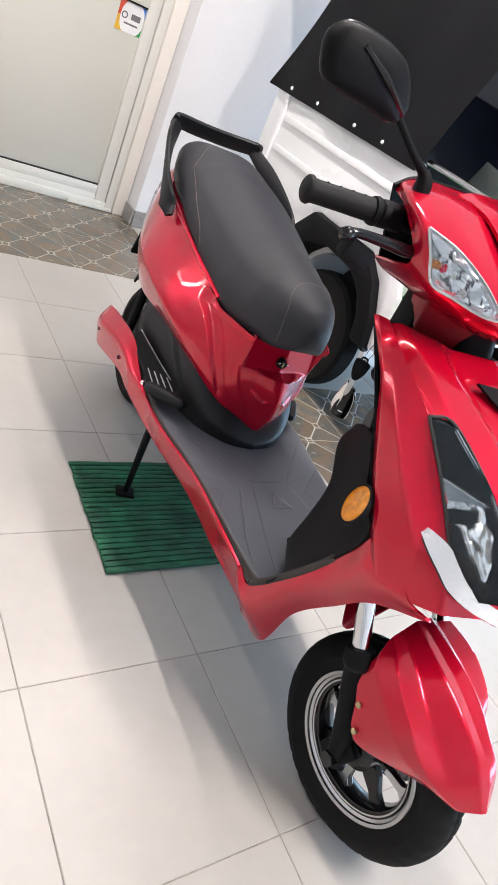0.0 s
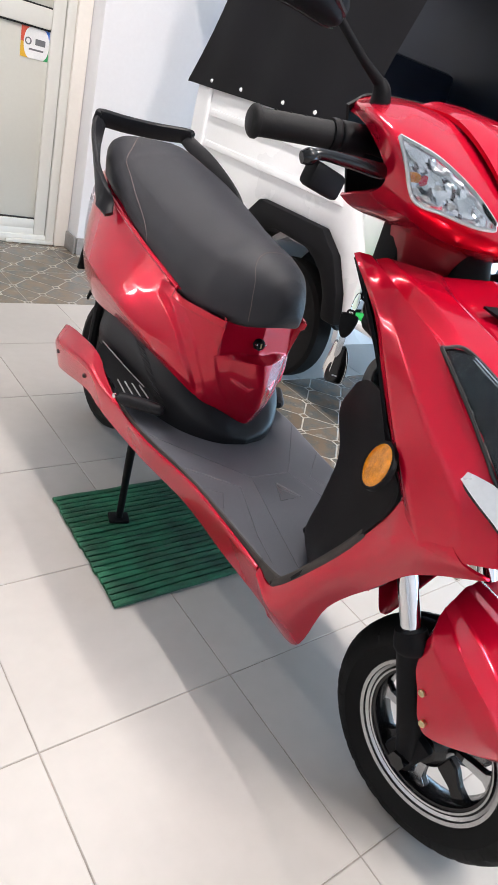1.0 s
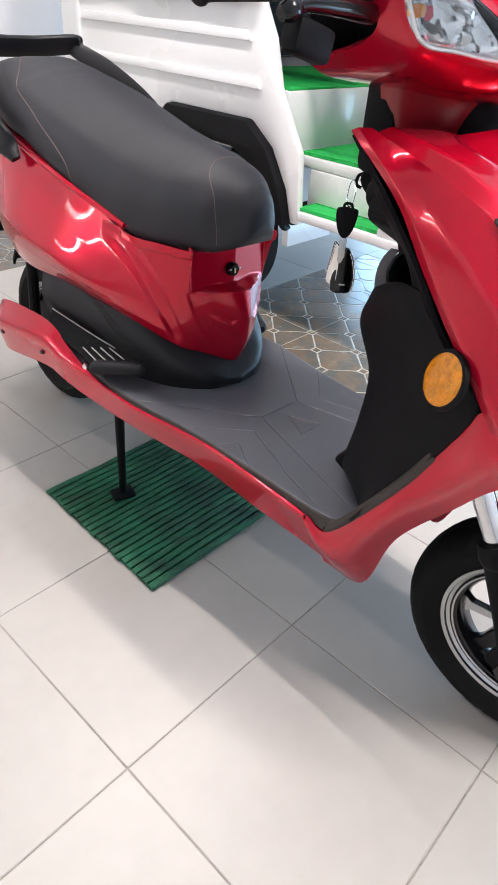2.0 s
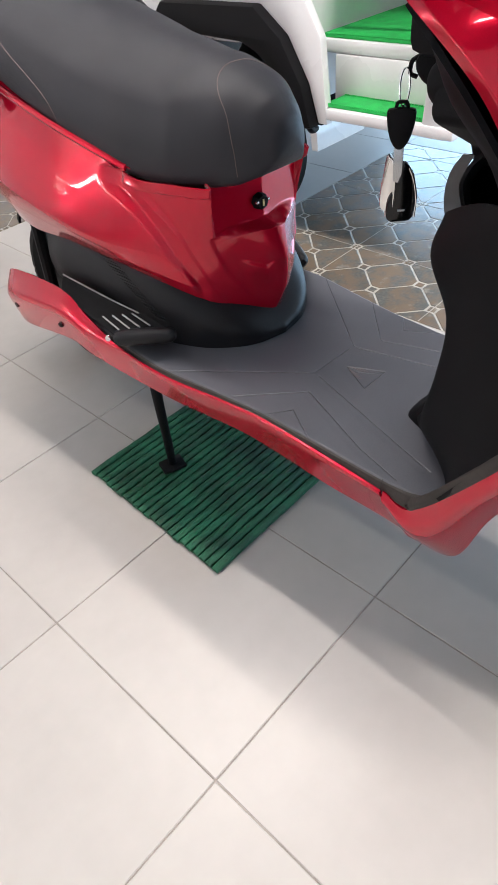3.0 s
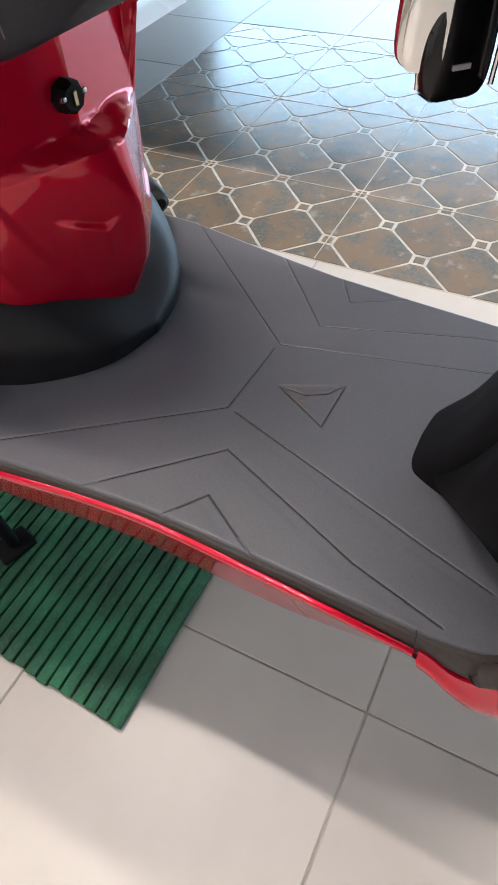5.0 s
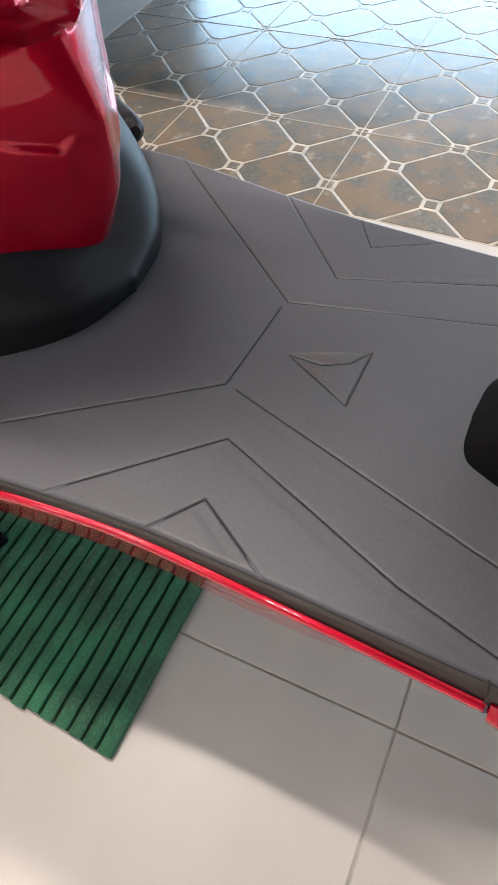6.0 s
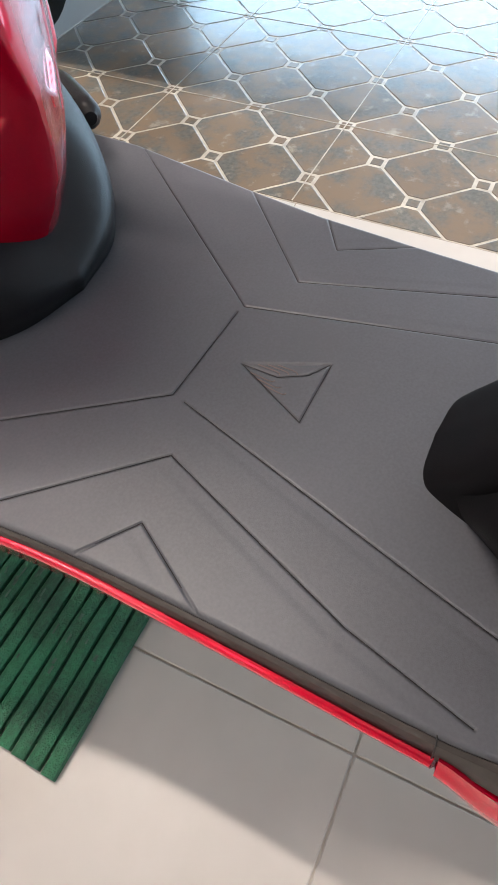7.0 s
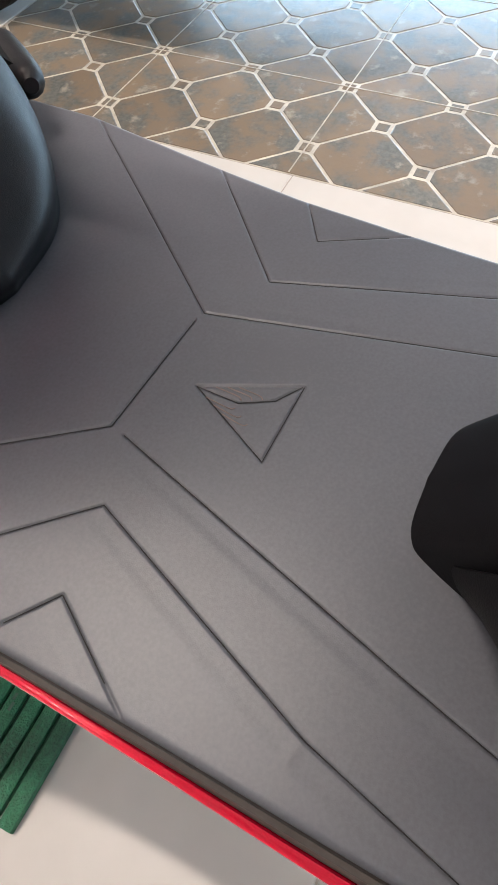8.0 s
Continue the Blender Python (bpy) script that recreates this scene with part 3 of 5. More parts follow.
def wheel(name, at):
    m = pose(*at)
    bm = lathe([(0.108, -0.015), (0.112, -0.022), (0.127, -0.026), (0.127, 0.026), (0.112, 0.022), (0.108, 0.015)], 64)
    w = part(name, shifted(bm, m), BLACK_GLOSS, scooter, "black alloy wheel with forked spokes")
    part("hub", shifted(lathe([(0.012, -0.050), (0.030, -0.048), (0.042, -0.034), (0.042, 0.034), (0.030, 0.048), (0.012, 0.050)], 32), m), BLACK_GLOSS, w)
    for k in range(4):
        web = [(math.sin(radians(a)) * r, math.cos(radians(a)) * r) for a, r in ((-24, 0.036), (-20, 0.060), (-8, 0.088), (-8, 0.1115), (0, 0.1125), (8, 0.1115), (8, 0.088), (20, 0.060), (24, 0.036))]
        part("spoke", shifted(prism(web, -0.008, 0.008, "x", 0.003, None, 1), m @ pose(0, 0, 0, k * 90 + SPOKE_TURN + 45, 0, 0)), BLACK_GLOSS, w)
        bar = [(-0.006, 0.036), (0.006, 0.036), (0.006, 0.070), (0.007, 0.094), (0.022, 0.109), (0.0, 0.113), (-0.022, 0.109), (-0.007, 0.094), (-0.006, 0.070)]
        rib = part("spoke", shifted(prism(bar, -0.006, 0.006, "x", 0.002, None, 1), m @ pose(0, 0, 0, k * 90 + SPOKE_TURN, 0, 0)), BLACK_GLOSS, w)
        for s in (-1, 1):
            face = [(-0.0055, 0.058), (0.0055, 0.058), (0.0068, 0.070), (0.0076, 0.096), (0.020, 0.110), (0.0, 0.115), (-0.020, 0.110), (-0.0076, 0.096), (-0.0068, 0.070)]
            part("spoke_face", shifted(prism(face, min(s * 0.0058, s * 0.0075), max(s * 0.0058, s * 0.0075), "x"), m @ pose(0, 0, 0, k * 90 + SPOKE_TURN, 0, 0)), ALLOY, rib, "polished face of the spoke")
    for s in (-1, 1):
        inner = lathe([(0.1165, s * 0.0235), (0.1165, s * 0.0275), (0.1195, s * 0.0285), (0.1195, s * 0.0235)], 64)
        part("rim_step", shifted(inner, m), ALLOY, w, "thin bright step of the rim")
    part("tyre", shifted(tyre(), m), RUBBER, w, "black treaded tyre")
    for s in (-1, 1):
        ring = lathe([(0.1215, s * 0.020), (0.1230, s * 0.027), (0.1280, s * 0.0300), (0.1290, s * 0.0345), (0.1350, s * 0.0362), (0.1372, s * 0.0340), (0.1372, s * 0.029), (0.131, s * 0.024)], 72)
        part("rim_lip", shifted(ring, m), ALLOY, w, "bright machined rim lip")
    return w


FW = (0, -0.362, 0.202)
RW = (0, 1.012, 0.204)
fw = wheel("front_wheel", FW)
rw = wheel("rear_wheel", RW)
part("hub_motor", shifted(lathe([(0.02, -0.055), (0.085, -0.045), (0.092, -0.03), (0.092, 0.03), (0.085, 0.045), (0.02, 0.055)], 40), pose(*RW)), BLACK, rw)
part("brake_disc", shifted(lathe([(0.05, 0.060), (0.085, 0.060), (0.085, 0.064), (0.05, 0.064)], 48), pose(*FW)), ALLOY, fw)

# --- fork: the wheel is steered a little ---
STEER = pose(0.012, -0.30, 0, 0, 0, 5) @ pose(0, 0.30, 0)
fw.matrix_local = STEER
for s in (-1, 1):
    low = tube([(s * 0.084, -0.366, 0.186), (s * 0.092, -0.345, 0.265), (s * 0.106, -0.296, 0.395)], [0.016, 0.020, 0.023], 16)
    leg = part("fork_leg", low, BLACK, scooter)
    leg.matrix_local = STEER
    part("fork_tube", tube([(s * 0.107, -0.292, 0.405), (s * 0.105, -0.170, 0.605)], 0.0155, 20, 2), CHROME, leg, "bright chrome fork tube")
    part("dust_seal", tube([(s * 0.106, -0.300, 0.390), (s * 0.107, -0.295, 0.400), (s * 0.107, -0.284, 0.418)], [0.025, 0.028, 0.024], 20), BLACK, leg)
    part("axle_nut", tube([(s * 0.085, FW[1], FW[2]), (s * 0.110, FW[1], FW[2])], 0.015, 6, 2), BLACK_GLOSS, leg)
    part("fork_shoe", box((0.020, 0.050, 0.080), (s * 0.082, -0.360, 0.215), 0.008, None, pose(0, 0, 0, 18, 0, 0)), BLACK, leg)
part("fork_bridge", box((0.24, 0.05, 0.03), (0.010, -0.175, 0.590), 0.008), BLACK, scooter)
part("steering_stem", tube([(0, -0.190, 0.58), (0, -0.05, 0.93)], 0.032, 20), BLACK, scooter)

# --- front mudguard: flat facets between sharp folds ---
half = [
    [(0, -0.294, 0.476), (-0.019, -0.294, 0.479), (-0.044, -0.296, 0.465), (-0.078, -0.303, 0.466), (-0.086, -0.304, 0.452), (-0.088, -0.308, 0.438)],
    [(0, -0.346, 0.465), (-0.024, -0.347, 0.469), (-0.054, -0.347, 0.449), (-0.100, -0.347, 0.452), (-0.114, -0.325, 0.432), (-0.114, -0.313, 0.394)],
    [(0, -0.396, 0.454), (-0.027, -0.399, 0.459), (-0.062, -0.395, 0.429), (-0.109, -0.388, 0.431), (-0.119, -0.373, 0.404), (-0.115, -0.340, 0.344)],
    [(0, -0.440, 0.440), (-0.027, -0.441, 0.445), (-0.062, -0.439, 0.402), (-0.105, -0.429, 0.406), (-0.114, -0.413, 0.380), (-0.113, -0.361, 0.302)],
    [(0, -0.482, 0.421), (-0.023, -0.481, 0.425), (-0.056, -0.476, 0.378), (-0.090, -0.459, 0.371), (-0.097, -0.441, 0.349), (-0.100, -0.391, 0.284)],
    [(0, -0.528, 0.395), (-0.022, -0.526, 0.394), (-0.045, -0.515, 0.350), (-0.058, -0.503, 0.336), (-0.061, -0.495, 0.328), (-0.062, -0.482, 0.318)],
    [(0, -0.564, 0.342), (-0.008, -0.562, 0.341), (-0.018, -0.549, 0.326), (-0.024, -0.541, 0.318), (-0.026, -0.537, 0.315), (-0.027, -0.533, 0.312)],
]
fender = part("front_mudguard", patch(half, 44, 41, 0.004, 1, True, 0.92), RED, scooter, "glossy red front mudguard with sharp folds", 60)
fender.matrix_local = STEER
for s in (-1, 1):
    for y, z in ((-0.347, 0.351), (-0.369, 0.308)):
        part("bolt", shifted(lathe([(0.0, -0.004), (0.0035, -0.004), (0.0058, -0.002), (0.0058, 0.006), (0.0, 0.006)], 12, None, False), pose(s * 0.117, y, z, 0, 0, 0 if s < 0 else 180)), STEEL, fender, "yellowish zinc bolt")

# --- apron, headlamp and lower front ---
apron_net = [
    [(-0.189, -0.022, 0.884), (-0.186, -0.029, 0.888), (-0.180, -0.034, 0.888), (-0.173, -0.038, 0.888), (-0.163, -0.040, 0.884), (-0.150, -0.046, 0.889), (-0.095, -0.078, 0.887), (-0.070, -0.084, 0.882), (0, -0.115, 0.892)],
    [(-0.193, -0.098, 0.828), (-0.201, -0.112, 0.832), (-0.198, -0.126, 0.842), (-0.187, -0.125, 0.866), (-0.169, -0.110, 0.857), (-0.156, -0.122, 0.875), (-0.101, -0.143, 0.870), (-0.076, -0.140, 0.858), (0, -0.185, 0.876)],
    [(-0.199, -0.146, 0.775), (-0.208, -0.164, 0.777), (-0.211, -0.196, 0.798), (-0.188, -0.205, 0.836), (-0.163, -0.206, 0.828), (-0.140, -0.214, 0.834), (-0.086, -0.230, 0.838), (-0.060, -0.232, 0.828), (0, -0.262, 0.842)],
    [(-0.206, -0.192, 0.728), (-0.215, -0.210, 0.729), (-0.217, -0.256, 0.754), (-0.189, -0.270, 0.793), (-0.150, -0.278, 0.786), (-0.112, -0.300, 0.790), (-0.068, -0.310, 0.797), (-0.045, -0.310, 0.788), (0, -0.320, 0.796)],
    [(-0.215, -0.262, 0.660), (-0.223, -0.278, 0.665), (-0.213, -0.326, 0.703), (-0.185, -0.349, 0.731), (-0.135, -0.354, 0.720), (-0.086, -0.372, 0.722), (-0.052, -0.376, 0.724), (-0.030, -0.378, 0.724), (0, -0.384, 0.726)],
    [(-0.208, -0.287, 0.620), (-0.206, -0.306, 0.614), (-0.192, -0.350, 0.622), (-0.174, -0.396, 0.645), (-0.127, -0.408, 0.648), (-0.081, -0.426, 0.657), (-0.050, -0.429, 0.658), (-0.030, -0.430, 0.658), (0, -0.433, 0.660)],
]
apron = part("front_apron", patch(apron_net, 46, 65, 0.004, 1, True, 0.88), RED, scooter, "glossy red front apron with sharp sculpted folds", 60)
low_net = [
    [(-0.178, -0.036, 0.333), (-0.181, -0.040, 0.312), (-0.146, -0.064, 0.232)],
    [(-0.181, -0.084, 0.334), (-0.180, -0.100, 0.290), (-0.116, -0.125, 0.210)],
    [(-0.191, -0.178, 0.475), (-0.184, -0.178, 0.430), (-0.144, -0.176, 0.362)],
    [(-0.195, -0.231, 0.580), (-0.191, -0.241, 0.530), (-0.158, -0.249, 0.478)],
    [(-0.213, -0.269, 0.658), (-0.208, -0.289, 0.606), (-0.169, -0.302, 0.552)],
    [(-0.204, -0.325, 0.662), (-0.192, -0.357, 0.628), (-0.168, -0.388, 0.618)],
]
pair("lower_fairing", low_net, RED, "glossy red lower fairing", nu=36, nv=14)
liner = [
    [(-0.140, -0.060, 0.250), (-0.070, -0.058, 0.252), (0, -0.056, 0.254)],
    [(-0.140, -0.120, 0.310), (-0.070, -0.112, 0.318), (0, -0.108, 0.322)],
    [(-0.142, -0.168, 0.400), (-0.070, -0.150, 0.415), (0, -0.145, 0.420)],
    [(-0.150, -0.235, 0.505), (-0.075, -0.205, 0.530), (0, -0.195, 0.540)],
    [(-0.155, -0.330, 0.590), (-0.080, -0.310, 0.615), (0, -0.300, 0.620)],
]
part("wheel_arch_liner", patch(liner, 20, 12, 0.004, 1, True), BLACK, scooter, "black plastic liner behind the front wheel")
# vents and headlamps on the apron


def off(net, d):
    return [[(x - 0.45 * d, y - d, z + 0.15 * d) for x, y, z in r] for r in net]


for s in (-1, 1):
    sd = 1 if s < 0 else -1
    part("vent_slot", patch([[(-0.066, -0.160, 0.871), (-0.034, -0.172, 0.874)], [(-0.044, -0.205, 0.857), (-0.010, -0.215, 0.861)]], 4, 4, 0.004, sd), BLACK, apron, "black vent slot")
    bowl = [
        [(-0.186, -0.205, 0.834), (-0.141, -0.215, 0.832)],
        [(-0.189, -0.270, 0.793), (-0.113, -0.299, 0.791)],
        [(-0.187, -0.315, 0.757), (-0.098, -0.340, 0.752)],
        [(-0.184, -0.350, 0.729), (-0.087, -0.372, 0.722)],
        [(-0.150, -0.397, 0.692), (-0.083, -0.410, 0.690)],
    ]
    lamp = part("headlamp", patch(off(bowl, 0.001), 16, 10, 0.002, sd), BLACK_GLOSS, scooter, "clear headlamp with bright faceted reflector")
    inner = [
        [(-0.182, -0.298, 0.773), (-0.132, -0.312, 0.776)],
        [(-0.183, -0.322, 0.752), (-0.118, -0.337, 0.755)],
        [(-0.179, -0.350, 0.729), (-0.122, -0.364, 0.729)],
        [(-0.162, -0.376, 0.708), (-0.138, -0.384, 0.707)],
    ]
    ref = patch(off(inner, 0.017), 30, 22, 0.003, sd)
    for v in ref.verts:
        v.co.y += 0.014 * abs(noise.noise((v.co.x * 42, v.co.z * 36, 2.0))) + 0.0022 * noise.noise((v.co.x * 150, v.co.z * 110, 7.0))
    part("reflector", ref, REFLECTOR, lamp, "bright faceted reflector", 12)
    part("position_strip", tube([(sd * -0.188, -0.284, 0.790), (sd * -0.168, -0.297, 0.786), (sd * -0.140, -0.312, 0.780)], 0.0035, 8), SILVER, lamp)
    part("inner_bezel", patch(off([[(-0.187, -0.218, 0.826), (-0.168, -0.226, 0.825)], [(-0.188, -0.264, 0.797), (-0.152, -0.280, 0.795)]], 0.004), 8, 8, 0.002, sd), SIDE_PLASTIC, lamp)
    part("lens", patch(off(bowl, 0.020), 16, 10, 0.002, sd), LENS, lamp, "clear lens")
    rim = [r[0] for r in off(bowl, 0.006)] + [r[1] for r in off(bowl, 0.006)][::-1]
    part("gasket", tube([(sd * x, y, z) for x, y, z in rim + rim[:1]], 0.0025, 6, 60), GASKET, lamp)
    trim = [
        [(-0.2045, -0.295, 0.730), (-0.2055, -0.296, 0.728)],
        [(-0.193, -0.323, 0.732), (-0.201, -0.331, 0.711)],
        [(-0.184, -0.350, 0.729), (-0.192, -0.358, 0.697)],
        [(-0.170, -0.376, 0.709), (-0.181, -0.379, 0.684)],
        [(-0.150, -0.394, 0.694), (-0.157, -0.405, 0.675)],
        [(-0.112, -0.414, 0.682), (-0.120, -0.430, 0.670)],
    ]
    part("lamp_trim", patch(off(trim, 0.010), 26, 7, 0.005, sd), SILVER, scooter, "silver-white trim under the headlamp")
    part("trim_gasket", tube([(sd * x, y, z) for x, y, z in [r[1] for r in off(trim, 0.006)]], 0.002, 8), GASKET, lamp)

# --- inner leg shield ---
shield_net = [
    [(-0.186, -0.026, 0.882), (-0.153, -0.022, 0.880), (-0.098, -0.022, 0.875), (-0.046, -0.020, 0.870), (0, -0.022, 0.870)],
    [(-0.187, -0.090, 0.822), (-0.156, -0.055, 0.815), (-0.108, -0.027, 0.810), (-0.048, -0.016, 0.810), (0, -0.010, 0.810)],
    [(-0.194, -0.148, 0.765), (-0.157, -0.121, 0.755), (-0.114, -0.083, 0.750), (-0.045, -0.064, 0.750), (0, -0.058, 0.750)],
    [(-0.200, -0.192, 0.715), (-0.165, -0.151, 0.700), (-0.122, -0.114, 0.695), (-0.043, -0.094, 0.690), (0, -0.088, 0.690)],
    [(-0.212, -0.260, 0.660), (-0.173, -0.192, 0.620), (-0.131, -0.139, 0.600), (-0.053, -0.104, 0.590), (0, -0.095, 0.590)],
    [(-0.191, -0.218, 0.560), (-0.159, -0.176, 0.520), (-0.121, -0.139, 0.500), (-0.053, -0.094, 0.480), (0, -0.080, 0.480)],
    [(-0.188, -0.123, 0.385), (-0.152, -0.115, 0.370), (-0.103, -0.107, 0.360), (-0.045, -0.064, 0.350), (0, -0.040, 0.345)],
]
shield = part("inner_leg_shield", patch(shield_net, 34, 30, 0.005, 1, True), BLACK, scooter, "black plastic inner leg shield")
# the knee flank: a wing that stands out of the shield and runs down to the floor
wing_net = [
    [(-0.177, -0.142, 0.738), (-0.150, -0.092, 0.728), (-0.110, -0.036, 0.692), (-0.086, -0.032, 0.678)],
    [(-0.213, -0.209, 0.700), (-0.173, -0.118, 0.690), (-0.117, -0.030, 0.645), (-0.088, -0.028, 0.632)],
    [(-0.214, -0.257, 0.655), (-0.175, -0.152, 0.620), (-0.112, -0.057, 0.575), (-0.083, -0.054, 0.560)],
    [(-0.198, -0.226, 0.575), (-0.161, -0.141, 0.530), (-0.108, -0.052, 0.490), (-0.077, -0.042, 0.480)],
    [(-0.186, -0.160, 0.465), (-0.148, -0.110, 0.430), (-0.099, -0.035, 0.400), (-0.058, -0.014, 0.392)],
    [(-0.176, -0.094, 0.338), (-0.123, -0.095, 0.338), (-0.067, -0.036, 0.337), (-0.039, 0.016, 0.337)],
]
wings = pair("knee_flank", wing_net, BLACK, "matt black knee flank with round reflector", nu=36, nv=26, thick=0.006)
tunnel = [
    [(0, 0.030, 0.345), (-0.034, 0.026, 0.345), (-0.048, 0.008, 0.345), (-0.068, -0.055, 0.345)],
    [(0, 0.000, 0.390), (-0.041, -0.004, 0.390), (-0.054, -0.022, 0.392), (-0.075, -0.076, 0.400)],
    [(0, -0.030, 0.480), (-0.050, -0.034, 0.480), (-0.071, -0.049, 0.482), (-0.084, -0.086, 0.490)],
    [(0, -0.040, 0.560), (-0.046, -0.046, 0.556), (-0.076, -0.054, 0.553), (-0.088, -0.096, 0.560)],
    [(0, -0.070, 0.640), (-0.044, -0.076, 0.640), (-0.074, -0.081, 0.640), (-0.093, -0.107, 0.640)],
]
part("tunnel_cover", patch(tunnel, 24, 20, 0.004, 1, True), BLACK, scooter, "black tunnel cover rising from the floor")
for s, w in zip((-1, 1), wings):
    d = Vector((s * 0.866, 0.408, 0.276)).normalized()
    rot = d.to_track_quat("-X" if s < 0 else "X", "Z").to_matrix().to_4x4()
    at = Matrix.Translation((s * 0.223, -0.220, 0.676))
    rim = lathe([(0.0, -0.004), (0.033, -0.004), (0.034, 0.002), (0.030, 0.005), (0.0, 0.005)], 32, None, False)
    refl = part("reflector_holder", shifted(rim, at @ rot), BLACK, w)
    face = bmesh.new()
    lathe([(0.0, -0.0085), (0.012, -0.0082), (0.024, -0.0068), (0.029, -0.0040), (0.029, 0.0), (0.0, 0.0)], 32, face, False)
    if s > 0:
        shifted(face, Matrix.Rotation(math.pi, 4, "Z"))
    part("reflector", shifted(face, at @ rot), AMBER, w, "round amber reflector")
# bag hook in the middle, ignition lock with keys
lip_net = [
    [(0, -0.030, 0.735), (-0.030, -0.040, 0.740), (-0.060, -0.050, 0.745)],
    [(0, -0.008, 0.703), (-0.030, -0.019, 0.715), (-0.060, -0.030, 0.727)],
    [(0, 0.002, 0.685), (-0.030, -0.008, 0.697), (-0.060, -0.020, 0.708)],
    [(0, 0.004, 0.668), (-0.030, -0.007, 0.682), (-0.060, -0.019, 0.694)],
    [(0, -0.006, 0.638), (-0.030, -0.017, 0.654), (-0.060, -0.028, 0.669)],
    [(0, -0.030, 0.605), (-0.030, -0.040, 0.620), (-0.070, -0.050, 0.640)],
]
pocket = part("front_pocket", patch(lip_net, 24, 20, 0.004, 1, True), BLACK, scooter, "black front pocket below the ignition lock")
rim_net = [
    [(-0.0585, -0.017, 0.730), (-0.055, -0.028, 0.730)],
    [(-0.0605, -0.008, 0.715), (-0.056, -0.023, 0.718)],
    [(-0.0605, -0.003, 0.697), (-0.056, -0.019, 0.702)],
    [(-0.0605, -0.003, 0.678), (-0.056, -0.019, 0.688)],
    [(-0.0620, -0.008, 0.662), (-0.056, -0.025, 0.672)],
    [(-0.0660, -0.014, 0.646), (-0.056, -0.034, 0.658)],
]
for sd in (1, -1):
    part("pocket_rim", patch(rim_net, 24, 8, 0.003, sd), RIM_GLOSS, pocket, "glossy grey rounded rim")
lock_out = [(-0.100, 0.868), (-0.118, 0.812), (-0.126, 0.786), (-0.118, 0.775), (-0.044, 0.735), (-0.032, 0.712), (0.032, 0.712), (0.044, 0.735), (0.118, 0.775), (0.126, 0.786), (0.118, 0.812), (0.100, 0.868)]
part("lock_box", prism(lock_out, -0.085, -0.014, "y", 0.005), BLACK, scooter, "pointed black panel that carries the ignition lock")
part("ignition_lock", tube([(-0.098, -0.030, 0.806), (-0.100, -0.010, 0.804), (-0.100, -0.004, 0.803)], [0.022, 0.020, 0.016], 20), BLACK, scooter, "black ignition lock barrel")

MIRROR_OUT = [(-0.265, 1.124), (-0.323, 1.130), (-0.364, 1.133), (-0.392, 1.140), (-0.407, 1.172), (-0.401, 1.191), (-0.374, 1.205), (-0.307, 1.202), (-0.275, 1.187), (-0.251, 1.153), (-0.253, 1.136)]

# --- handlebar cowl ---
cowl_net = [
    [(-0.182, 0.080, 1.044), (-0.172, 0.080, 1.060), (-0.130, 0.070, 1.072), (-0.080, 0.062, 1.076), (0, 0.055, 1.080)],
    [(-0.197, 0.025, 1.034), (-0.206, 0.012, 1.052), (-0.150, -0.006, 1.064), (-0.080, -0.022, 1.062), (0, -0.032, 1.060)],
    [(-0.205, -0.030, 1.006), (-0.213, -0.050, 1.029), (-0.150, -0.078, 1.020), (-0.078, -0.104, 1.000), (0, -0.118, 0.992)],
    [(-0.198, -0.042, 0.984), (-0.179, -0.076, 0.968), (-0.140, -0.096, 0.962), (-0.076, -0.124, 0.950), (0, -0.140, 0.940)],
    [(-0.178, -0.008, 0.962), (-0.150, -0.030, 0.940), (-0.115, -0.046, 0.926), (-0.062, -0.074, 0.916), (0, -0.088, 0.910)],
    [(-0.142, 0.092, 0.936), (-0.122, 0.078, 0.924), (-0.090, 0.050, 0.918), (-0.050, 0.030, 0.912), (0, 0.020, 0.906)],
]
cowl = part("handlebar_cowl", patch(cowl_net, 44, 40, 0.005, 1, True), RED, scooter, "glossy red handlebar cowl")
hood_net = [
    [(-0.098, 0.040, 1.074), (-0.060, 0.046, 1.084), (0, 0.050, 1.088)],
    [(-0.088, -0.030, 1.066), (-0.050, -0.036, 1.072), (0, -0.040, 1.072)],
    [(-0.064, -0.098, 1.020), (-0.036, -0.112, 1.014), (0, -0.124, 1.006)],
    [(-0.038, -0.138, 0.958), (-0.020, -0.146, 0.952), (0, -0.150, 0.948)],
]
part("hood", patch(hood_net, 26, 20, 0.006, 1, True), RED, cowl, "raised red hood", 20)
part("under_cowl", patch([[(-0.108, 0.010, 0.940), (-0.104, -0.025, 0.935), (-0.060, -0.066, 0.925), (0, -0.082, 0.920)], [(-0.090, 0.010, 0.890), (-0.086, -0.014, 0.885), (-0.052, -0.044, 0.875), (0, -0.058, 0.872)], [(-0.080, 0.015, 0.835), (-0.074, -0.004, 0.835), (-0.045, -0.020, 0.835), (0, -0.030, 0.834)]], 16, 22, 0.004, 1, True), RED_IN, cowl, "dark red neck below the cowl")
back_net = [
    [(-0.194, 0.074, 1.050), (-0.154, 0.080, 1.070), (-0.074, 0.081, 1.078), (0, 0.082, 1.082)],
    [(-0.165, 0.090, 1.010), (-0.116, 0.111, 1.020), (-0.056, 0.121, 1.025), (0, 0.126, 1.026)],
    [(-0.142, 0.081, 0.936), (-0.098, 0.064, 0.926), (-0.049, 0.040, 0.916), (0, 0.028, 0.910)],
]
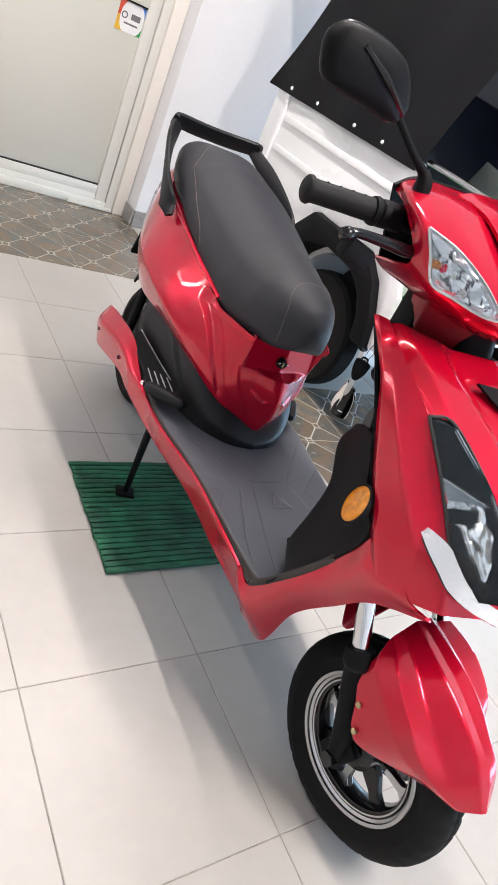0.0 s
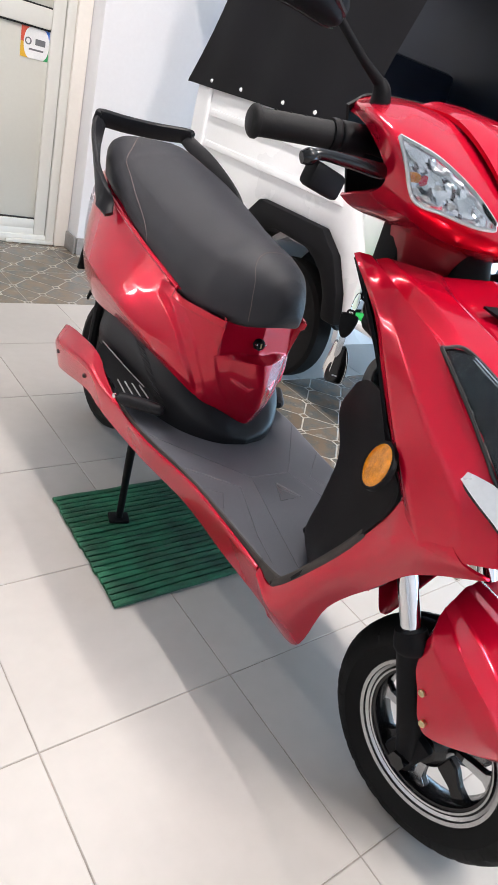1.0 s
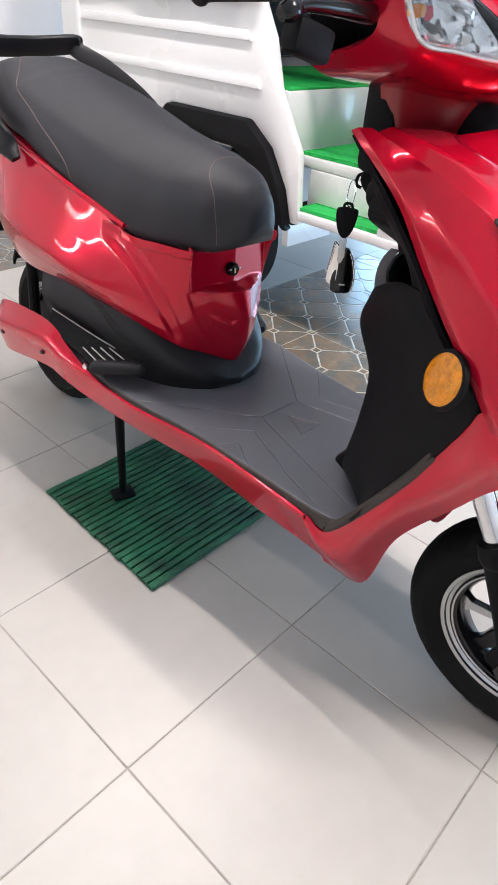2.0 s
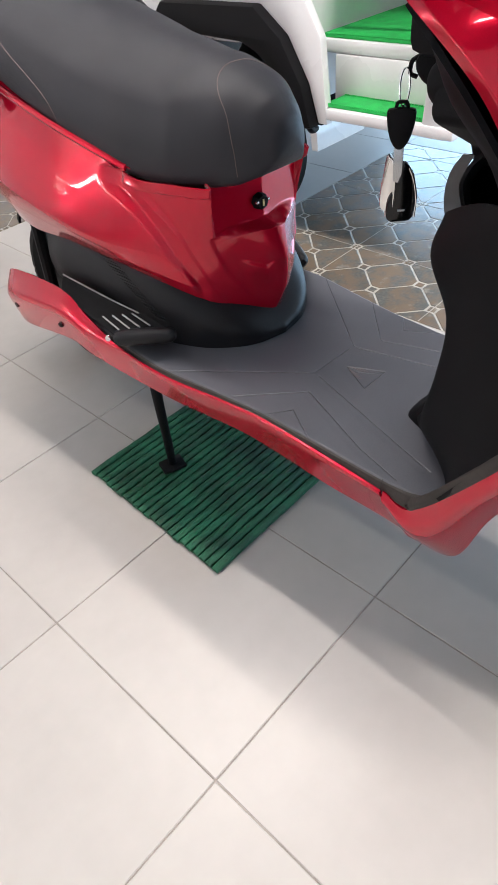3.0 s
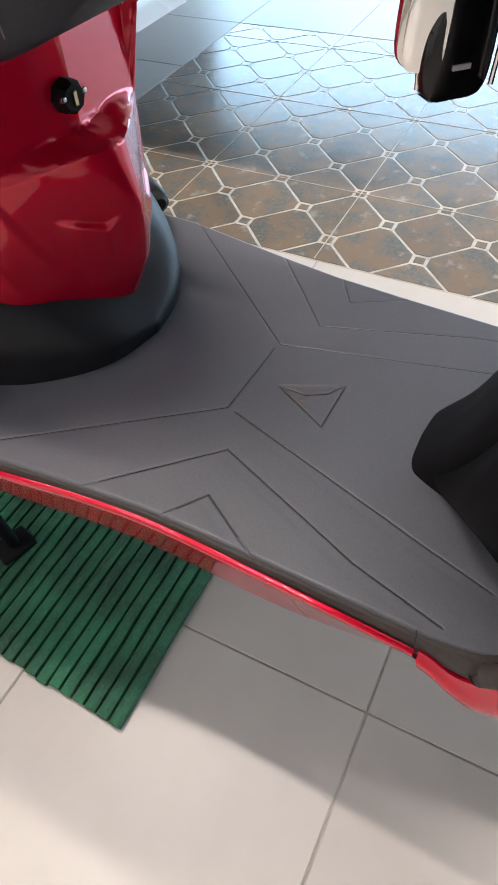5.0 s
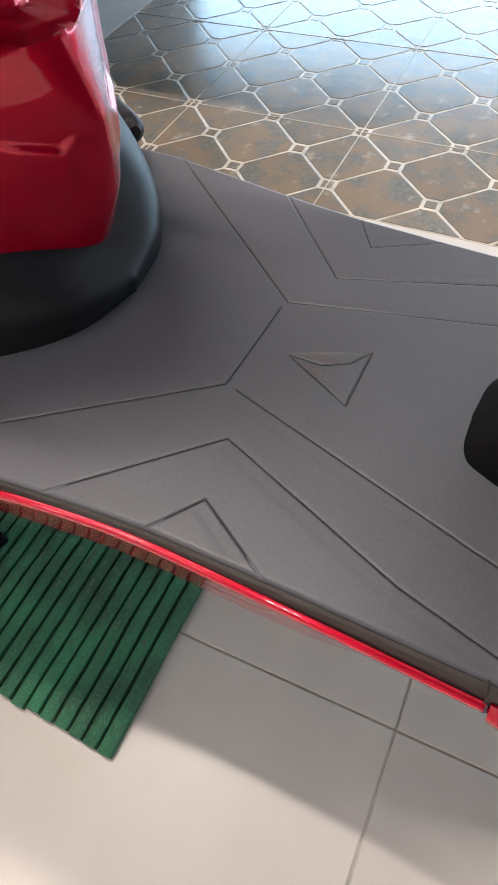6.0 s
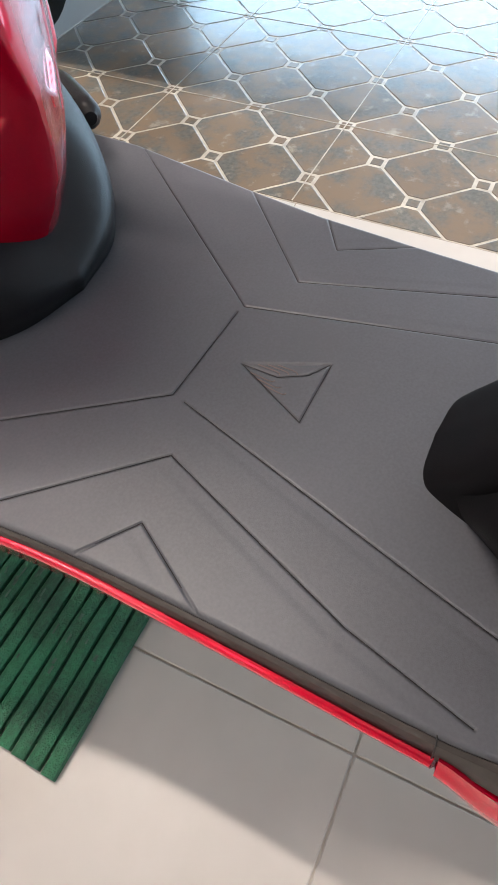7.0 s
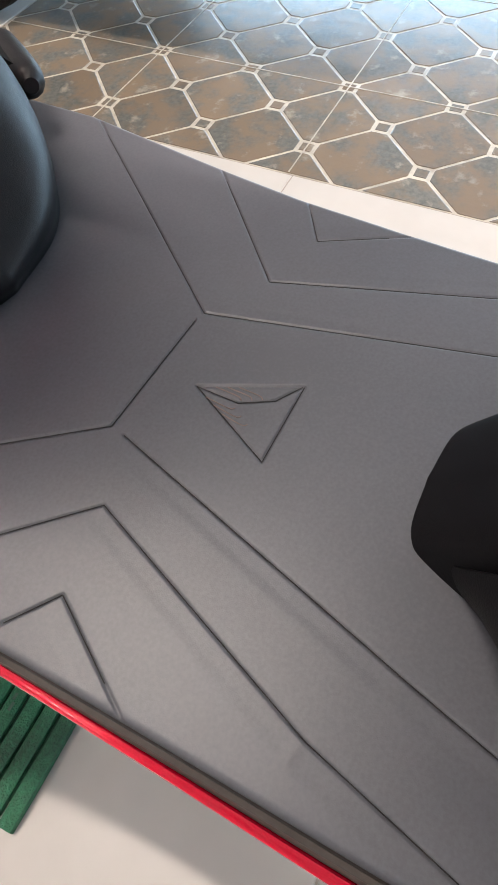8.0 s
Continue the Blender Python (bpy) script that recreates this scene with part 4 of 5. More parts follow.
part("neck_column", box((0.20, 0.05, 0.13), (0, 0.012, 0.885), 0.015), BLACK, scooter, "black column below the handlebar")
part("dash_cover", patch(back_net, 18, 24, 0.004, 1, True), BLACK, scooter, "black dash cover")
for s in (-1, 1):
    sd = 1 if s < 0 else -1
    net = [
        [(-0.213, -0.053, 1.028), (-0.165, -0.077, 1.017), (-0.115, -0.104, 0.993), (-0.078, -0.125, 0.966)],
        [(-0.199, -0.066, 1.000), (-0.156, -0.088, 0.990), (-0.112, -0.112, 0.975), (-0.078, -0.127, 0.961)],
        [(-0.181, -0.079, 0.966), (-0.146, -0.099, 0.960), (-0.108, -0.119, 0.955), (-0.078, -0.129, 0.956)],
    ]
    bowl = patch([[(x - 0.003, y - 0.007, z + 0.003) for x, y, z in r] for r in net], 26, 34, 0.002, sd)
    for v in bowl.verts:
        v.co.y += 0.016 * abs(noise.noise((v.co.x * 38, v.co.z * 34, 5.0))) + 0.0016 * noise.noise((v.co.x * 150, v.co.z * 90, 1.0))
    lamp = part("indicator", bowl, REFLECTOR, cowl, "clear indicator lamp with amber bulb", 14)
    edge = [(x - 0.006, y - 0.010, z + 0.005) for x, y, z in net[0] + [net[1][3]] + net[2][::-1] + [net[1][0], net[0][0]]]
    part("lamp_rim", tube([(sd * x, y, z) for x, y, z in edge], 0.0025, 6, 60), SILVER, lamp, "pale rim of the lamp")
    part("lens", patch([[(x - 0.007, y - 0.014, z + 0.006) for x, y, z in r] for r in net], 14, 18, 0.002, sd), LENS, lamp)
    part("bulb", tube([(s * 0.190, -0.072, 0.995), (s * 0.190, -0.086, 0.995)], [0.007, 0.005], 10, 3), LENS_AMBER, lamp, "amber bulb")
    # grip with ribs
    a, b = Vector((s * 0.344, 0.063, 1.003)), Vector((s * 0.214, 0.034, 1.012))
    dirn = (b - a).normalized()
    bar = part("handlebar", tube([a.lerp(b, 0.6), (s * 0.141, 0.021, 1.010), (0, 0.0, 0.985)], 0.011, 14), BLACK, scooter)
    gm = tube([a, a + dirn * 0.004, a + dirn * 0.010, a + dirn * 0.016, a + dirn * 0.06, a + dirn * 0.112], [0.013, 0.0185, 0.0195, 0.0165, 0.0165, 0.0170], 24, 26)
    grip = part("grip", gm, GRIP, scooter, "black rubber hand grip")
    for k in range(4):
        c0 = a + dirn * (0.030 + 0.020 * k)
        up = Vector((0, 0, 1))
        fw_ = dirn.cross(up).normalized() * (-1 if s < 0 else 1)
        pts = []
        for j in range(7):
            ang = radians(-10 + 20 * j)
            pts.append(c0 + dirn * (0.003 * j) + 0.0158 * (math.cos(ang) * up + math.sin(ang) * fw_))
        part("rib", tube(pts, 0.0022, 6, 10), GRIP, grip)
    part("collar", tube([a + dirn * 0.110, a + dirn * 0.116, a + dirn * 0.120], [0.020, 0.021, 0.020], 20), BLACK, grip)
    part("switch_housing", tube([a + dirn * 0.122, a + dirn * 0.128, a + dirn * 0.160], [0.018, 0.020, 0.019], 18), BLACK, scooter)
    lev = part("brake_lever", tube([(s * 0.325, -0.041, 0.988), (s * 0.305, -0.043, 0.993), (s * 0.257, -0.041, 0.992), (s * 0.202, -0.035, 0.990), (s * 0.169, -0.011, 0.995)], [0.007, 0.0065, 0.008, 0.010, 0.011], 14), BLACK_GLOSS, scooter, "black brake lever")
    part("lever_tip", tube([(s * 0.332, -0.040, 0.985), (s * 0.323, -0.042, 0.988), (s * 0.313, -0.042, 0.990)], [0.007, 0.0095, 0.007], 12), BLACK_GLOSS, lev)
    part("lever_bracket", box((0.052, 0.024, 0.030), (s * 0.288, -0.034, 0.966), 0.006, None, pose(0, 0, 0, 0, s * -14, 0)), BLACK, lev)
    # mirror
    stem = part("mirror_stem", tube([(s * 0.183, 0.026, 1.062), (s * 0.187, 0.028, 1.078), (s * 0.222, 0.036, 1.100), (s * 0.267, 0.049, 1.133)], [0.010, 0.008, 0.0055, 0.0055], 12), BLACK, scooter)
    part("mirror_boot", tube([(s * 0.181, 0.026, 1.056), (s * 0.184, 0.027, 1.072), (s * 0.191, 0.030, 1.084)], [0.014, 0.012, 0.008], 14), BLACK, stem)
    outline = MIRROR_OUT
    bm = bmesh.new()
    ring = smooth_poly([(x * 0.96 - 0.014, z * 0.96 + 0.040) for x, z in outline], 4)
    cxm = sum(p[0] for p in ring) / len(ring)
    czm = sum(p[1] for p in ring) / len(ring)
    layers = []
    for sc, dy in ((1.0, 0.004), (1.0, -0.004), (0.95, -0.014), (0.80, -0.020), (0.45, -0.025), (0.02, -0.026)):
        layers.append([(-s * (cxm + (x - cxm) * sc) + s * 0.004, 0.052 + dy, czm + (z - czm) * sc) for x, z in ring])
    vs = grid_faces(bm, layers, True)
    bm.faces.new(vs[0])
    head = part("mirror_head", bm, BLACK, stem, "black mirror housing", 50)
    glass_out = prism([(-s * (cxm + (x - cxm) * 0.94) + s * 0.004, czm + (z - czm) * 0.94) for x, z in ring], 0.056, 0.0585, "y")
    part("mirror_glass", glass_out, MIRROR, head, "mirror glass")
    part("edge_trim", tube([(-s * x + s * 0.004, 0.0535, z) for x, z in ring + ring[:1]], 0.0020, 8, 4 * len(ring)), BLACK_GLOSS, head)
    part("stem_ridge", tube([(s * 0.267, 0.039, 1.134), (s * 0.317, 0.026, 1.158), (s * 0.368, 0.029, 1.180)], [0.006, 0.005, 0.003], 10), BLACK_GLOSS, head)

# --- footboard: one sheet with pressed grooves ---
GROOVES = [[(0.225, 0.422), (0.049, 0.196), (0.101, 0.0), (0.118, -0.068)],
           [(-0.225, 0.422), (-0.049, 0.198), (0.041, 0.198)], [(-0.051, 0.188), (-0.101, 0.0), (-0.118, -0.068)]]
for s in (-1, 1):
    GROOVES += [[(s * 0.200, 0.278), (s * 0.092, 0.172), (s * 0.143, 0.030), (s * 0.160, -0.045)],
                [(s * 0.195, 0.198), (s * 0.141, 0.161), (s * 0.176, 0.098)]]
EMBLEM = [[(-0.003, 0.1693), (-0.0312, 0.111), (0.0242, 0.113)], [(-0.003, 0.1693), (-0.0028, 0.1418), (0.0083, 0.1233), (0.0242, 0.1138)]]
GROOVES += EMBLEM + [[(-0.003, 0.1693), (0.0242, 0.1138)]]


def half_width(y):
    return np.interp(y, [-0.10, -0.075, -0.04, 0.0, 0.10, 0.19, 0.26, 0.40, 0.52, 0.66], [0.159, 0.168, 0.1735, 0.1745, 0.1765, 0.1795, 0.187, 0.206, 0.205, 0.200])


def footboard():
    nx = 430
    ys = np.concatenate([np.linspace(-0.10, 0.43, 740), np.linspace(0.44, 0.66, 24)])
    ny = len(ys)
    us = np.linspace(-1, 1, nx)
    Y, U = np.meshgrid(ys, us, indexing="ij")
    S = U * half_width(Y)
    Z = 0.3455 - 0.005 * np.clip((np.abs(U) - 0.965) / 0.035, 0, 1) ** 2
    for line in GROOVES:
        for (ax, ay), (bx, by) in zip(line, line[1:]):
            ll = (bx - ax) ** 2 + (by - ay) ** 2
            t = np.clip(((S - ax) * (bx - ax) + (Y - ay) * (by - ay)) / ll, 0, 1)
            px, py = ax + t * (bx - ax), ay + t * (by - ay)
            d = np.hypot(S - px, Y - py)
            Z = np.minimum(Z, 0.3455 - 0.0016 * np.exp(-(d / 0.00065) ** 2))
            if abs(ax) < 0.04 or abs(bx) < abs(ax):
                continue
            out = (Y - py) > 0 if (by - ay) * (abs(bx) - abs(ax)) > 0 else np.abs(S) > np.abs(px)
            fade = np.clip(t / 0.03, 0, 1) * np.clip((1 - t) / 0.03, 0, 1) if len(line) > 2 else np.clip(t / 0.05, 0, 1) * np.clip((1 - t) / 0.05, 0, 1)
            Z = Z - np.where(out, 0.00022 * fade * (1 - np.clip((d - 0.0085) / 0.0045, 0, 1)), 0)
    co = np.stack([S, Y, Z], -1).reshape(-1, 3)
    rim = np.concatenate([co.reshape(ny, nx, 3)[:, 0], co.reshape(ny, nx, 3)[:, -1]])
    rim[:, 2] = 0.325
    k = np.arange(ny * nx).reshape(ny, nx)
    top = np.stack([k[:-1, :-1], k[:-1, 1:], k[1:, 1:], k[1:, :-1]], -1).reshape(-1, 4)
    a, b = ny * nx + np.arange(ny), ny * nx + ny + np.arange(ny)
    left = np.stack([k[1:, 0], a[1:], a[:-1], k[:-1, 0]], -1)
    right = np.stack([k[:-1, -1], b[:-1], b[1:], k[1:, -1]], -1)
    under = np.stack([a[:-1], a[1:], b[1:], b[:-1]], -1)
    me = bpy.data.meshes.new("footboard")
    me.from_pydata(np.concatenate([co, rim]).tolist(), [], np.concatenate([top, left, right, under]).tolist())
    me.polygons.foreach_set("use_smooth", [True] * len(top) + [False] * (len(me.polygons) - len(top)))
    me.materials.append(GREY_PLASTIC)
    return me


board = tagged(new("footboard", footboard()), "dark grey footboard with pressed chevron grooves")
board.parent = scooter
# thin black bars in the grooves stand in for the shade inside them
shade_lines = bmesh.new()
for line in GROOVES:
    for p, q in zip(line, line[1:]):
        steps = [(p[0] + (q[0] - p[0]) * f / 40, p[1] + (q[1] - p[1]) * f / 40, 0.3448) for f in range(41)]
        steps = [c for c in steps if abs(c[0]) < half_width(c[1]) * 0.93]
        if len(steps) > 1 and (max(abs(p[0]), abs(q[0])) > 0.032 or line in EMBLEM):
            tube([steps[0], steps[-1]], 0.0003, 6, 2, shade_lines)
tagged(part("groove_shade", shade_lines, GASKET, board), "", "", "", "stuff")
hatch = bmesh.new()
for k in range(3):
    for x0, y0, x1, y1 in ((0.0012 + 0.0029 * k, 0.1587 - 0.0062 * k, 0.0011 + 0.0029 * k, 0.1409 - 0.0054 * k),
                           (-0.0077 - 0.0031 * k, 0.1604 - 0.0072 * k, -0.0087 - 0.0034 * k, 0.1415 - 0.0060 * k)):
        tube([(x0, y0, 0.3456), (x1, y1 + 0.003, 0.3456), (x1 - math.copysign(0.0018, x0), y1, 0.3456)], 0.00035, 6, 8, hatch)
tagged(part("emblem_hatching", hatch, STITCH, board), "", "", "", "stuff")
TRIM_Y = (-0.045, -0.02, 0.0, 0.10, 0.20, 0.30, 0.40, 0.50, 0.58, 0.64)
for s in (-1, 1):
    drop = 0.0 if s < 0 else 0.016
    wide = 0.52 if s < 0 else 0.1
    rows = [[(-0.120, -0.101, 0.346), (-0.122, -0.106, 0.344), (-0.124, -0.114, 0.338), (-0.124, -0.116, 0.330)],
            [(-0.152, -0.092, 0.346), (-0.155, -0.096, 0.344), (-0.160, -0.103, 0.338), (-0.161, -0.105, 0.330)],
            [(-0.166, -0.074, 0.346), (-0.170, -0.076, 0.344), (-0.175, -0.080, 0.338), (-0.177, -0.081, 0.328)]]
    for y in TRIM_Y:
        b = half_width(y)
        k = wide * float(np.interp(y, [-0.05, 0.10, 0.35, 0.60], [1.0, 0.85, 0.70, 0.70]))
        rows.append([(-b + 0.001 + drop * 0.3, y, 0.3462 - drop), (-b - 0.003 * k, y, 0.3448 - drop), (-b - 0.0060 * k, y, 0.338 - drop), (-b - 0.0068 * k, y, 0.325 - drop)])
    part("edge_trim", patch(rows, 60, 13, 0.003, 1 if s < 0 else -1, False, 0.7), TRIM, board, "dark brown-grey rubber edge band", 20)
    joint = [(-s * x * 1.002, y, z + 0.0006) for x, y, z in ((0.1705, -0.030, 0.3462), (0.1745, -0.031, 0.3450), (0.1775, -0.032, 0.3384), (0.1785, -0.033, 0.327))]
    part("trim_joint", tube([(-x, y, z) for x, y, z in joint], 0.0005, 6, 12), GASKET, board)
skirt_net = [
    [(-0.178, -0.034, 0.333), (-0.182, -0.034, 0.327), (-0.140, -0.062, 0.232)],
    [(-0.179, 0.000, 0.336), (-0.183, 0.000, 0.330), (-0.146, -0.010, 0.240)],
    [(-0.180, 0.090, 0.339), (-0.184, 0.090, 0.334), (-0.166, 0.080, 0.262)],
    [(-0.182, 0.190, 0.341), (-0.186, 0.190, 0.335), (-0.172, 0.190, 0.272)],
    [(-0.189, 0.260, 0.340), (-0.193, 0.260, 0.335), (-0.179, 0.260, 0.276)],
    [(-0.208, 0.390, 0.338), (-0.212, 0.390, 0.333), (-0.198, 0.398, 0.276)],
    [(-0.213, 0.520, 0.345), (-0.217, 0.520, 0.340), (-0.211, 0.540, 0.280)],
    [(-0.216, 0.600, 0.374), (-0.232, 0.610, 0.352), (-0.219, 0.620, 0.288)],
    [(-0.215, 0.680, 0.406), (-0.238, 0.688, 0.370), (-0.224, 0.690, 0.298)],
    [(-0.220, 0.860, 0.393), (-0.243, 0.870, 0.340), (-0.228, 0.865, 0.267)],
    [(-0.213, 0.918, 0.355), (-0.223, 0.923, 0.320), (-0.217, 0.913, 0.270)],
]
skirts = pair("side_skirt", skirt_net, RED, "glossy red side skirt", nu=56, nv=13, sharp=0.55)
skirts[1].location = (-0.014, 0, -0.020)
for s in (-1, 1):
    part("bolt_hole", shifted(lathe([(0.0, -0.001), (0.0055, -0.001), (0.0065, 0.004), (0.0, 0.004)], 14, None, False), pose(s * 0.2405, 0.862, 0.318, 0, 0, 0 if s < 0 else 180)), GASKET, scooter)
    part("bolt", shifted(lathe([(0.0, -0.004), (0.004, -0.004), (0.006, -0.001), (0.006, 0.004), (0.0, 0.004)], 12, None, False), pose(s * 0.2325, 0.690, 0.334, 0, 0, 0 if s < 0 else 180)), GASKET, scooter)
for s in (-1, 1):
    edge = [on_patch(low_net, u / 20, 0.0) for u in range(0, 12)]
    part("shield_trim", tube([(s * 0.176, -0.078, 0.338)] + [(-s * (q.x + 0.0065), q.y + 0.002, q.z + 0.004) for q in edge[4:]], 0.0085, 12), TRIM, scooter, "dark rubber strip along the leg shield")
part("belly_pan", box((0.27, 0.70, 0.06), (0, 0.25, 0.285), 0.02), BLACK, scooter)

# --- body under the seat ---
body_net = [
    [(-0.058, 1.075, 0.495), (-0.083, 1.089, 0.545), (-0.089, 1.092, 0.600), (-0.087, 1.090, 0.680), (-0.081, 1.074, 0.753)],
    [(-0.130, 0.980, 0.470), (-0.150, 0.990, 0.530), (-0.157, 0.990, 0.590), (-0.149, 0.990, 0.670), (-0.137, 0.990, 0.745)],
    [(-0.172, 0.820, 0.477), (-0.194, 0.835, 0.530), (-0.203, 0.840, 0.578), (-0.184, 0.840, 0.650), (-0.158, 0.840, 0.728)],
    [(-0.175, 0.665, 0.490), (-0.193, 0.665, 0.520), (-0.204, 0.665, 0.552), (-0.183, 0.665, 0.617), (-0.156, 0.665, 0.692)],
    [(-0.162, 0.545, 0.482), (-0.174, 0.545, 0.502), (-0.182, 0.545, 0.526), (-0.169, 0.545, 0.585), (-0.149, 0.535, 0.648)],
    [(-0.140, 0.450, 0.464), (-0.153, 0.452, 0.488), (-0.160, 0.455, 0.524), (-0.154, 0.462, 0.576), (-0.146, 0.470, 0.631)],
    [(-0.104, 0.397, 0.435), (-0.120, 0.395, 0.466), (-0.131, 0.396, 0.515), (-0.130, 0.402, 0.570), (-0.124, 0.408, 0.630)],
    [(-0.064, 0.366, 0.412), (-0.080, 0.364, 0.455), (-0.094, 0.368, 0.505), (-0.100, 0.366, 0.555), (-0.101, 0.346, 0.630)],
    [(-0.032, 0.348, 0.397), (-0.040, 0.337, 0.442), (-0.047, 0.334, 0.500), (-0.053, 0.336, 0.550), (-0.062, 0.336, 0.630)],
    [(0, 0.332, 0.384), (0, 0.308, 0.432), (0, 0.294, 0.495), (0, 0.301, 0.548), (0, 0.324, 0.630)],
]
# folds on the flank: distance from the middle plane by height, and how deep
FOLDS = (((0.434, 0.518, 0.575, 0.640), (0.100, 0.138, 0.149, 0.158), 0.0080),
         ((0.420, 0.520, 0.590, 0.640), (0.076, 0.117, 0.138, 0.150), 0.0028),
         ((0.410, 0.470, 0.530, 0.545), (0.040, 0.068, 0.088, 0.092), 0.0022))


def ramp_step(x, a, b):
    f = min(1.0, max(0.0, (x - a) / (b - a)))
    return f * f * (3 - 2 * f)


def line_step(x, a, b):
    return min(1.0, max(0.0, (x - a) / (b - a)))


def body_shell(side):
    """The red body from the tail to the middle of its nose, with lip, crease, nose step and lock recess pressed in."""
    nu, nv = 300, 121
    fine = [[a.lerp(b, 0.45) for a, b in zip(curve(r, nv), straight(r, nv))] for r in body_net]
    cols = [curve([r[j] for r in fine], nu) for j in range(nv)]
    rows = []
    for i in range(nu):
        row, back = [], []
        for j in range(nv):
            q = cols[j][i]
            du = cols[j][min(i + 1, nu - 1)] - cols[j][max(i - 1, 0)] if i < nu - 1 else Vector((1, 0, 0))
            dv = cols[min(j + 1, nv - 1)][i] - cols[max(j - 1, 0)][i]
            n = du.cross(dv).normalized()
            ax, top = abs(q.x), cols[nv - 1][i].z
            d = 0.0
            # lip under the seat
            if q.y < 0.51:
                d += 0.006 * ramp_step(q.z, top - 0.017, top - 0.014) * ramp_step(ax, 0.097, 0.101) * (1 - ramp_step(q.y, 0.490, 0.506))
            # folds that run from the shoulder down to the lower edge
            if q.y < 0.56:
                for zs, xs, deep in FOLDS:
                    if q.z < zs[-1]:
                        e = ax - np.interp(q.z, zs, xs)
                        d -= deep * (ramp_step(e, -0.034, 0.0) if e < 0 else 1 - ramp_step(e, 0.0, 0.008)) * ramp_step(q.z, zs[0] - 0.01, zs[0] + 0.03) * (1 - ramp_step(q.y, 0.50, 0.55))
            # step across the nose
            zl = np.interp(ax, [0.0, 0.028, 0.060, 0.080], [0.505, 0.484, 0.500, 0.515])
            d += 0.0040 * ramp_step(zl - q.z, -0.003, 0.003) * (1 - ramp_step(zl - q.z, 0.006, 0.045)) * ramp_step(ax, 0.014, 0.029) * (1 - ramp_step(ax, 0.046, 0.064))
            # recess of the seat lock
            edge = np.interp(q.z, [0.535, 0.63], [0.092, 0.100])
            low = np.interp(ax, [0.0, 0.045, 0.092], [0.548, 0.546, 0.538])
            sunk = (1 - line_step(ax, edge - 0.004, edge)) * line_step(q.z, low, low + np.interp(ax, [0.02, 0.06], [0.006, 0.012]))
            o, w = q + n * d, q + n * (d - 0.004)
            for v in (o, w):
                v.y += 0.75 * (math.hypot(ax, 0.014) - ax)
                v.y += sunk * max(0.0, 0.345 + 0.20 * ax - v.y)
            # the foot of the nose stands a little off the middle
            lean = 0.014 * (1 - ramp_step(q.z, 0.42, 0.555)) * (1 - ramp_step(q.y, 0.37, 0.46)) * (1 - ramp_step(ax, 0.05, 0.10) * (side > 0))
            row.append((o.x * side + lean, o.y, o.z))
            back.append((w.x * side + lean, w.y, w.z))
        rows.append(row + back[::-1])
    bm = bmesh.new()
    grid_faces(bm, rows, True)
    return bm


body_sides = [part("side_cover", body_shell(s), RED, scooter, "glossy red side cover running to a pointed nose", 55) for s in (1, -1)]
key_plate = part("seat_lock", shifted(lathe([(0.0, -0.010), (0.010, -0.010), (0.0125, -0.007), (0.0135, 0.006), (0.0, 0.006)], 8, None, False), pose(-0.008, 0.345, 0.581, 0, 0, 84)), BLACK, scooter, "dark hexagonal seat lock")
part("key_slot", shifted(box((0.002, 0.003, 0.010), (-0.0105, 0, 0)), pose(-0.008, 0.345, 0.581, 0, 0, 84)), STEEL, key_plate)
for dz in (-0.0105, 0.0105):
    part("lock_tab", shifted(box((0.004, 0.005, 0.004), (-0.0085, dz, 0.002), 0.001), pose(-0.008, 0.345, 0.581, 0, 0, 84)), ALLOY, key_plate, "small bright catch")
for s in (-1, 1):
    part("shoulder", tube([(s * 0.138, 0.494, 0.641), (s * 0.146, 0.540, 0.654), (s * 0.161, 0.665, 0.688), (s * 0.158, 0.840, 0.726), (s * 0.137, 0.990, 0.744)], 0.006, 8), RED, scooter)
    rim = [[(-0.138, 0.485, 0.642), (-0.100, 0.485, 0.648)], [(-0.147, 0.540, 0.656), (-0.105, 0.540, 0.664)], [(-0.162, 0.665, 0.691), (-0.120, 0.665, 0.702)], [(-0.159, 0.840, 0.729), (-0.115, 0.840, 0.742)], [(-0.138, 0.990, 0.747), (-0.095, 0.980, 0.762)], [(-0.081, 1.076, 0.755), (-0.060, 1.050, 0.765)]]
    part("seat_rim", patch(rim, 30, 6, 0.003, 1 if s < 0 else -1), RED, scooter)
for x in (-0.062, 0.062):
    part("seat_tab", box((0.014, 0.020, 0.022), (x, 0.345, 0.632), 0.003, None, pose(0, 0, 0, 0, 0, -35 if x < 0 else 35)), RED, body_sides[0 if x < 0 else 1])
low_cover = [
    [(0, 0.318, 0.345), (-0.057, 0.331, 0.345), (-0.101, 0.364, 0.345), (-0.136, 0.414, 0.345), (-0.168, 0.510, 0.350), (-0.190, 0.650, 0.380), (-0.188, 0.755, 0.398)],
    [(0, 0.317, 0.362), (-0.057, 0.330, 0.374), (-0.103, 0.364, 0.390), (-0.146, 0.432, 0.412), (-0.178, 0.560, 0.434), (-0.193, 0.690, 0.440), (-0.188, 0.765, 0.436)],
    [(0, 0.345, 0.391), (-0.050, 0.365, 0.412), (-0.094, 0.402, 0.441), (-0.138, 0.478, 0.476), (-0.168, 0.620, 0.494), (-0.173, 0.710, 0.490), (-0.172, 0.778, 0.478)],
]
cover = part("lower_cover", patch(low_cover, 16, 161, 0.004, 1, True), SIDE_PLASTIC, scooter, "charcoal plastic cover below the red panels")
cover.location.x = 0.009
